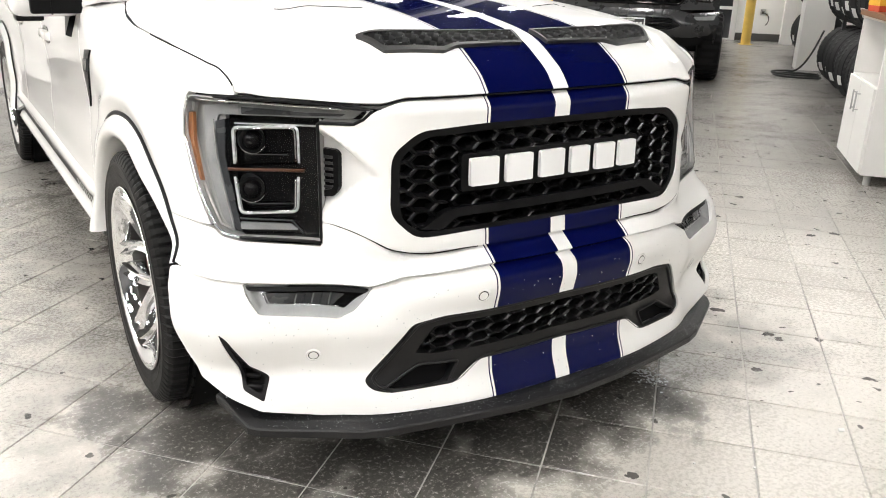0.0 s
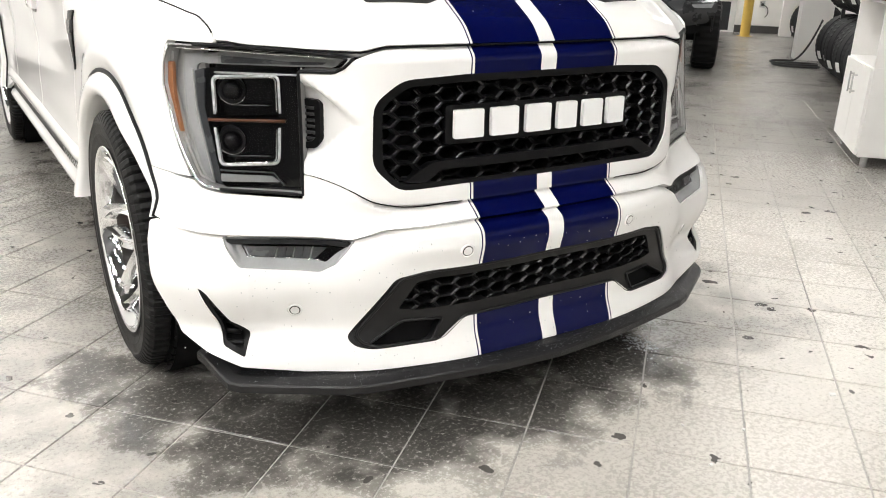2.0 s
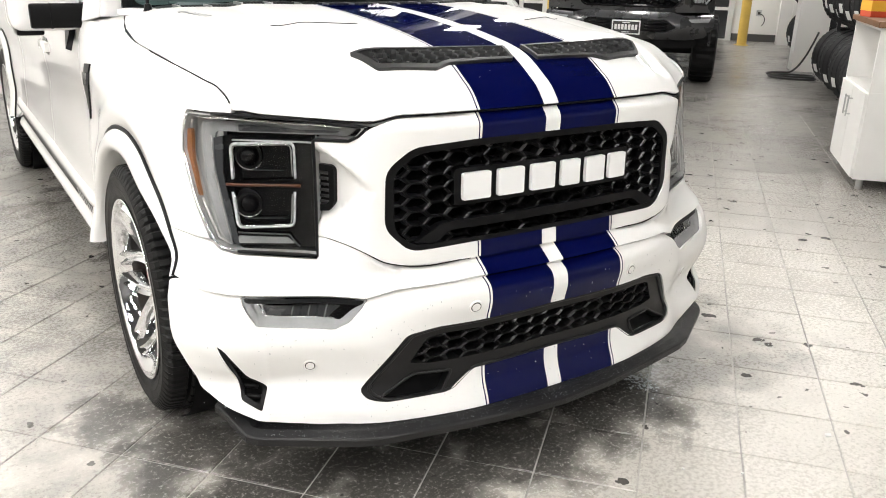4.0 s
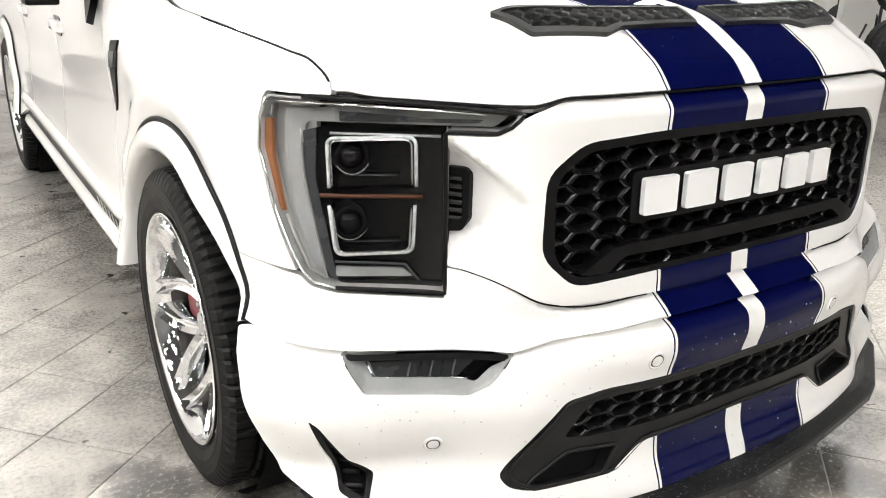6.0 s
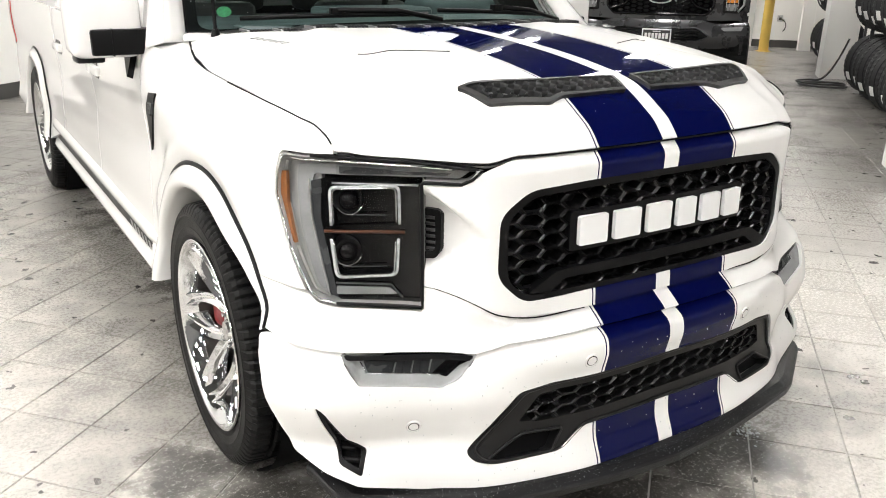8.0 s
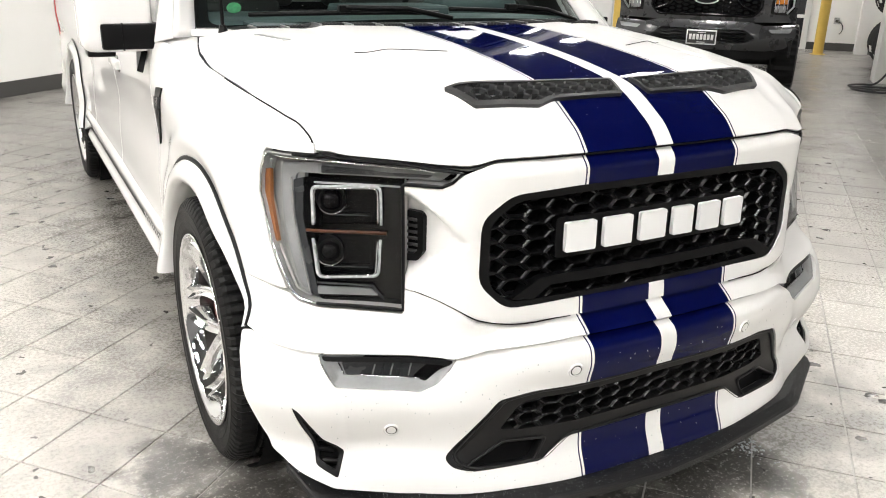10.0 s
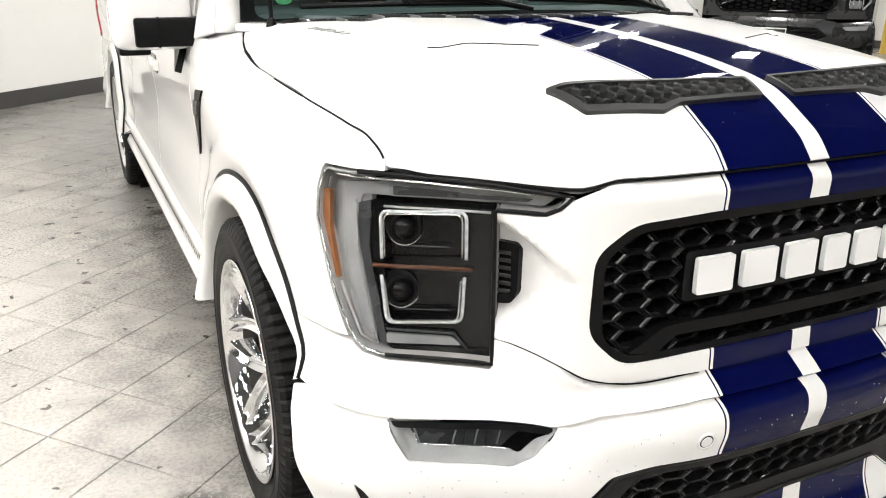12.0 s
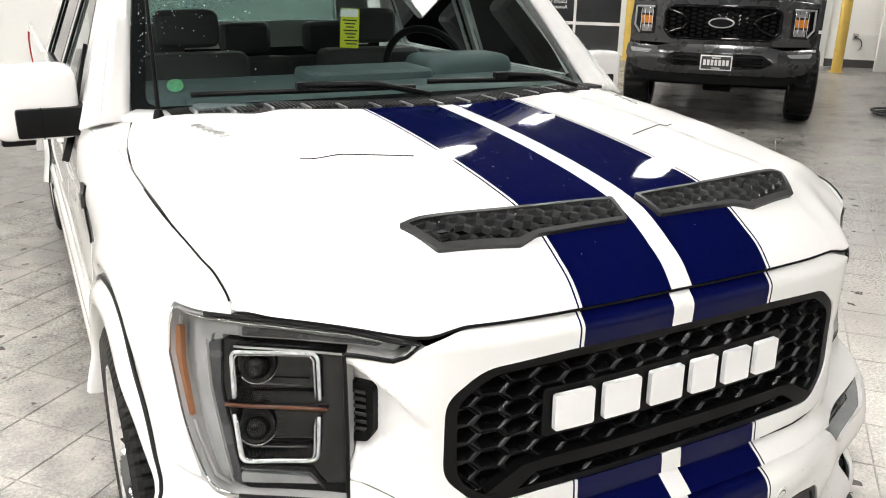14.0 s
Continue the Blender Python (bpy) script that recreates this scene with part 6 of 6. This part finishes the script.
# hood, fenders, cab
hv, hf = [], []
for i, x in enumerate(np.linspace(0.06, 1.45, 14)):
    for j, w in enumerate(np.linspace(-0.97, 0.97, 25)):
        b = 0.10 * abs(w) ** 2.2 + 0.16 * max(abs(w) - 0.62, 0) ** 1.4
        hv.append((x + b * (1 - i / 13), w, 1.335 + 0.12 * math.sin(min(1.0, i / 9) * math.pi / 2) - 0.16 * max(0.0, abs(w) - 0.55) ** 1.5 + 0.03 * math.exp(-((abs(w) - 0.45) / 0.12) ** 2)))
for i in range(13):
    for j in range(24):
        hf.append((i * 25 + j, i * 25 + j + 1, (i + 1) * 25 + j + 1, (i + 1) * 25 + j))
obj("hood", hv, hf, grey_paint, other).modifiers.new("thickness", "SOLIDIFY").thickness = 0.02


def arch2(x, r):
    return [(x + r * math.cos(t), 0.44 + r * math.sin(t)) for t in np.linspace(math.pi - 0.05, 0.05, 18)]


for s in (-1, 1):
    fl = lambda u, v, s=s: np.stack([u, s * (0.985 + 0.0 * u - 0.05 * np.clip(v - 1.15, 0, 1)), v], 1)
    sheet("side_panel", fl, rounded([(0.20, 0.80)] + [(0.24, 1.30), (1.4, 1.37), (5.75, 1.37), (5.75, 0.60)] + arch2(4.62, 0.50)[::-1] + arch2(0.94, 0.50)[::-1], 0.01), grey_paint, other, (), 0.08, 0.03, centre=OC)
    bm = bmesh.new()
    tube(bm, (0.94, s * 0.40, 0.50), (0.94, s * 0.93, 0.50), 0.48, seg=32)
    bmesh.ops.delete(bm, geom=[v for v in bm.verts if v.co.z < 0.53], context="VERTS")
    part("wheel_well", bm, dark_inside, other)
    for x in (0.94, 4.62):
        wv, wf = spun([(-0.14, 0.26), (-0.15, 0.36), (-0.13, 0.405), (-0.08, 0.42), (0.08, 0.42), (0.13, 0.405), (0.15, 0.36), (0.14, 0.26)], 60)
        wv = [(a0, b0 * (1.015 if (i // 8) % 2 == 0 else 0.985), c0 * (1.015 if (i // 8) % 2 == 0 else 0.985)) if 1 < i % 8 < 6 else (a0, b0, c0) for i, (a0, b0, c0) in enumerate(wv)]
        wh = new("wheel")
        wh.parent = other
        wh.matrix_basis = Matrix.Translation((x, s * 0.925, 0.405)) @ Matrix.Rotation(math.pi / 2 * s, 4, "Z")
        obj("tyre", wv, wf, rubber, wh, "knobbly off-road tyre", smooth=False)
        obj("rim", *spun([(0.12, 0.262), (0.08, 0.24), (0.03, 0.10), (0.05, 0.02), (0.0, 0.02), (-0.05, 0.25)], 40), black_gloss, wh)
    bm = bmesh.new()
    box(bm, 1.55, 1.68, s * 1.0, s * 1.28, 1.42, 1.66, 0.04, seg=3)
    part("door_mirror", bm, black_gloss, other, smooth=True)
cab_p = [(1.42, 1.40), (2.10, 1.96), (3.7, 1.98), (3.95, 1.40)]
bm = bmesh.new()
ring_v = [[bm.verts.new((x, s * (0.93 - 0.42 * (z - 1.40)), z)) for x, z in cab_p] for s in (-1, 1)]
for i in range(3):
    bm.faces.new((ring_v[0][i], ring_v[0][i + 1], ring_v[1][i + 1], ring_v[1][i]))
bm.faces.new(ring_v[0])
bm.faces.new(ring_v[1][::-1])
part("cab", bm, night, other, "dark glazed cab")
part("roof", boxes((2.08, 3.72, -0.70, 0.70, 1.955, 2.0), bevel=0.02), grey_paint, other)


# ---- floor tiles ----
def tile_material():
    m, nodes, links, p = node_mat("grey_stone_tile")
    geo = nodes.new("ShaderNodeNewGeometry")
    info = nodes.new("ShaderNodeObjectInfo")

    def noise_at(scale, detail=4, rough=0.6):
        n = nodes.new("ShaderNodeTexNoise")
        n.inputs["Scale"].default_value = scale
        n.inputs["Detail"].default_value = detail
        n.inputs["Roughness"].default_value = rough
        links.new(geo.outputs["Position"], n.inputs["Vector"])
        return n

    def ramp(src, lo, hi, a, b):
        r = nodes.new("ShaderNodeMapRange")
        for k, v in (("From Min", lo), ("From Max", hi), ("To Min", a), ("To Max", b)):
            r.inputs[k].default_value = v
        links.new(src, r.inputs["Value"])
        return r.outputs["Result"]

    def math_n(op, a, b):
        q = nodes.new("ShaderNodeMath")
        q.operation = op
        for i, v in enumerate((a, b)):
            if isinstance(v, (int, float)):
                q.inputs[i].default_value = v
            else:
                links.new(v, q.inputs[i])
        return q.outputs[0]
    big, mid, fine, grit = noise_at(1.3, 4), noise_at(7, 3, 0.5), noise_at(70, 5, 0.75), noise_at(260, 2, 0.6)
    flecks = ramp(fine.outputs["Fac"], 0.52, 0.64, 0.0, 1.0)
    tone = math_n("ADD", ramp(big.outputs["Fac"], 0.25, 0.75, 0.13, 0.21), ramp(mid.outputs["Fac"], 0.2, 0.8, -0.04, 0.04))
    tone = math_n("ADD", tone, math_n("MULTIPLY", math_n("MULTIPLY", flecks, ramp(big.outputs["Fac"], 0.35, 0.65, 0.35, 1.0)), 0.11))
    tone = math_n("ADD", tone, ramp(grit.outputs["Fac"], 0.3, 0.7, -0.032, 0.032))
    # dried pale residue round the wash place, raised to carry the floor's sheen too
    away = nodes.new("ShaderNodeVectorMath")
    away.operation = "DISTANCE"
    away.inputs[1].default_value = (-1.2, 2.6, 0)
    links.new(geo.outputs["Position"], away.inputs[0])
    residue_glow = ramp(math_n("ADD", math_n("DIVIDE", away.outputs["Value"], 5.2), ramp(big.outputs["Fac"], 0.3, 0.7, -0.25, 0.25)), 0.55, 1.15, 1.0, 0.0)
    # second pool: light reflected on the right-hand floor, put into the tile colour
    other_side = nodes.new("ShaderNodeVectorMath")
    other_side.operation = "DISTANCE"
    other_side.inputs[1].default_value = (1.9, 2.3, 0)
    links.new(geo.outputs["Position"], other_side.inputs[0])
    residue_glow = math_n("ADD", residue_glow, ramp(math_n("ADD", math_n("DIVIDE", other_side.outputs["Value"], 2.2), ramp(big.outputs["Fac"], 0.3, 0.7, -0.2, 0.2)), 0.2, 1.0, 0.45, 0.0))
    # less pale close to the truck: its shade painted into the tiles
    place = nodes.new("ShaderNodeSeparateXYZ")
    links.new(geo.outputs["Position"], place.inputs[0])
    beside = math_n("MULTIPLY", math_n("MAXIMUM", math_n("SUBTRACT", math_n("ABSOLUTE", place.outputs[0], 0.0), 0.92), 0.0), 0.6)
    ahead = math_n("MULTIPLY", math_n("MAXIMUM", math_n("SUBTRACT", 2.15, place.outputs[1]), 0.0), 1.7)
    off = math_n("SQRT", math_n("ADD", math_n("MULTIPLY", beside, beside), math_n("MULTIPLY", ahead, ahead)), 0.0)
    residue_glow = math_n("MULTIPLY", residue_glow, ramp(math_n("ADD", off, ramp(mid.outputs["Fac"], 0.3, 0.7, -0.16, 0.16)), 0.02, 0.36, 0.25, 1.0))
    tone = math_n("ADD", tone, math_n("MULTIPLY", residue_glow, 0.31))
    tone = math_n("MULTIPLY", tone, ramp(info.outputs["Random"], 0, 1, 0.93, 1.07))
    # drips: scattered small dark wet spots
    warp = nodes.new("ShaderNodeTexNoise")
    warp.inputs["Scale"].default_value = 22
    links.new(geo.outputs["Position"], warp.inputs["Vector"])
    vec = nodes.new("ShaderNodeVectorMath")
    vec.operation = "MULTIPLY_ADD"
    vec.inputs[1].default_value = (0.07, 0.07, 0.0)
    links.new(warp.outputs["Color"], vec.inputs[0])
    links.new(geo.outputs["Position"], vec.inputs[2])
    vor = nodes.new("ShaderNodeTexVoronoi")
    vor.voronoi_dimensions = "2D"
    vor.inputs["Scale"].default_value = 7.0
    links.new(vec.outputs[0], vor.inputs["Vector"])
    sep = nodes.new("ShaderNodeSeparateXYZ")
    links.new(vor.outputs["Color"], sep.inputs[0])
    size = math_n("MULTIPLY", ramp(sep.outputs[0], 0.45, 1.0, 0.0, 0.17), ramp(big.outputs["Fac"], 0.40, 0.55, 0.15, 1.0))
    spot = math_n("GREATER_THAN", math_n("SUBTRACT", size, vor.outputs["Distance"]), 0.0)
    # wet patches under and beside the truck, with its shade darkened into the colour
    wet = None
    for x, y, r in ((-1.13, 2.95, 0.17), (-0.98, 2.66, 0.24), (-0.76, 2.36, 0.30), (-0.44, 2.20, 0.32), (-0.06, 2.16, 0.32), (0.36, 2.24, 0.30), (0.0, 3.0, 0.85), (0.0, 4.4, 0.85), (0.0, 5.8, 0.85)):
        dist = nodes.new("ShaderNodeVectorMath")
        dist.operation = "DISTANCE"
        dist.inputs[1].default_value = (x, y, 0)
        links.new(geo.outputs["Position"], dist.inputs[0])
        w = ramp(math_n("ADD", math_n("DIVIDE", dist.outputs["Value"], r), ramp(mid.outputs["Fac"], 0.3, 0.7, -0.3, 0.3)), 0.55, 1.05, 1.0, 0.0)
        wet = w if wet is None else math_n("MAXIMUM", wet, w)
    # flecks stay paler inside the patches, painted as wet glints
    damp_shade = math_n("MAXIMUM", math_n("MULTIPLY", wet, math_n("SUBTRACT", 0.72, math_n("MULTIPLY", flecks, 0.42))), math_n("MULTIPLY", spot, 0.80))
    tone = math_n("MULTIPLY", tone, math_n("SUBTRACT", 1.0, damp_shade))
    col = nodes.new("ShaderNodeCombineColor")
    links.new(tone, col.inputs[0])
    links.new(math_n("MULTIPLY", tone, 0.95), col.inputs[1])
    links.new(math_n("MULTIPLY", tone, 0.87), col.inputs[2])
    links.new(col.outputs[0], p.inputs["Base Color"])
    p.inputs["Specular IOR Level"].default_value = 0.8
    rough = math_n("ADD", math_n("ADD", ramp(big.outputs["Fac"], 0.3, 0.7, 0.24, 0.32), ramp(fine.outputs["Fac"], 0.35, 0.65, -0.05, 0.07)), math_n("MULTIPLY", damp_shade, -0.2))
    links.new(rough, p.inputs["Roughness"])
    b = nodes.new("ShaderNodeBump")
    b.inputs["Strength"].default_value = 0.35
    b.inputs["Distance"].default_value = 0.003
    links.new(fine.outputs["Fac"], b.inputs["Height"])
    links.new(b.outputs[0], p.inputs["Normal"])
    return m


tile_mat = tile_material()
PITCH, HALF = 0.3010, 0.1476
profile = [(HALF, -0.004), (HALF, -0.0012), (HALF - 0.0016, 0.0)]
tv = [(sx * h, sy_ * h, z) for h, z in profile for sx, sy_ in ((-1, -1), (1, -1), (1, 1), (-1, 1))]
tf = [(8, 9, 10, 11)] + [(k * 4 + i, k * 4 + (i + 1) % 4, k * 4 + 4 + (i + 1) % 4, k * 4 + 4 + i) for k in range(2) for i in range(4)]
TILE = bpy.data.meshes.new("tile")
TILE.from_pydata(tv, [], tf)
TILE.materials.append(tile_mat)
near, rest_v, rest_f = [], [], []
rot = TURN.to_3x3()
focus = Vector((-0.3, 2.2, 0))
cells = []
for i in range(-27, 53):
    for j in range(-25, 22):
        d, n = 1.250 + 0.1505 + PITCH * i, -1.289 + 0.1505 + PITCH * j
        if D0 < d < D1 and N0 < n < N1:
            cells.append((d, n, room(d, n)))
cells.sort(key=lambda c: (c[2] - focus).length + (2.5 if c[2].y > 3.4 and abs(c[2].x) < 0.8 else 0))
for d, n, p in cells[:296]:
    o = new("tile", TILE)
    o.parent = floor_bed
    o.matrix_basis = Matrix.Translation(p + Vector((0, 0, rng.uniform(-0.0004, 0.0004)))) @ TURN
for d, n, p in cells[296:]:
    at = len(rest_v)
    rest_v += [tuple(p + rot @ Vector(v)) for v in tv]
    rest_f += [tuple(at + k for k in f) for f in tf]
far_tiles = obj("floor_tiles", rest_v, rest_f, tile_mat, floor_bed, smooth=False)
tagged(far_tiles, "grey stone floor tiles further off", kind="stuff")
# paint chips and grit on the floor
gv, gf = [], []
for k in range(46):
    d, n = rng.uniform(1.2, 8.0), rng.uniform(-1.9, 0.9)
    c, r = room(d, n, 0.001), rng.uniform(0.004, 0.013)
    at, a0 = len(gv), rng.uniform(0, 6)
    ring4 = [c + Vector((r * rng.uniform(0.6, 1.3) * math.cos(a0 + q * 1.57), r * rng.uniform(0.4, 0.9) * math.sin(a0 + q * 1.57), 0)) for q in range(4)]
    gv += [tuple(v) for v in ring4] + [tuple(v + Vector((0, 0, 0.004))) for v in ring4]
    gf += [(at + 4, at + 5, at + 6, at + 7)] + [(at + q, at + (q + 1) % 4, at + 4 + (q + 1) % 4, at + 4 + q) for q in range(4)]
tagged(obj("floor_grit", gv, gf, paper, None, smooth=False), "pale paint chips scattered on the floor", "grit", kind="stuff")
# a small splash of water before the bumper
flat = lambda u, v: np.stack([u, v, 0.0005 + 0 * u], 1)
splash = drops(flat, [(rd.gauss(0.56, 0.030), rd.gauss(2.25, 0.045), rd.uniform(0.0015, 0.0050), rd.uniform(0.6, 1.4)) for _ in range(150)], None, (0, 0, -5))
tagged(splash, "clear water drops splashed on the floor tiles", "water", kind="stuff")
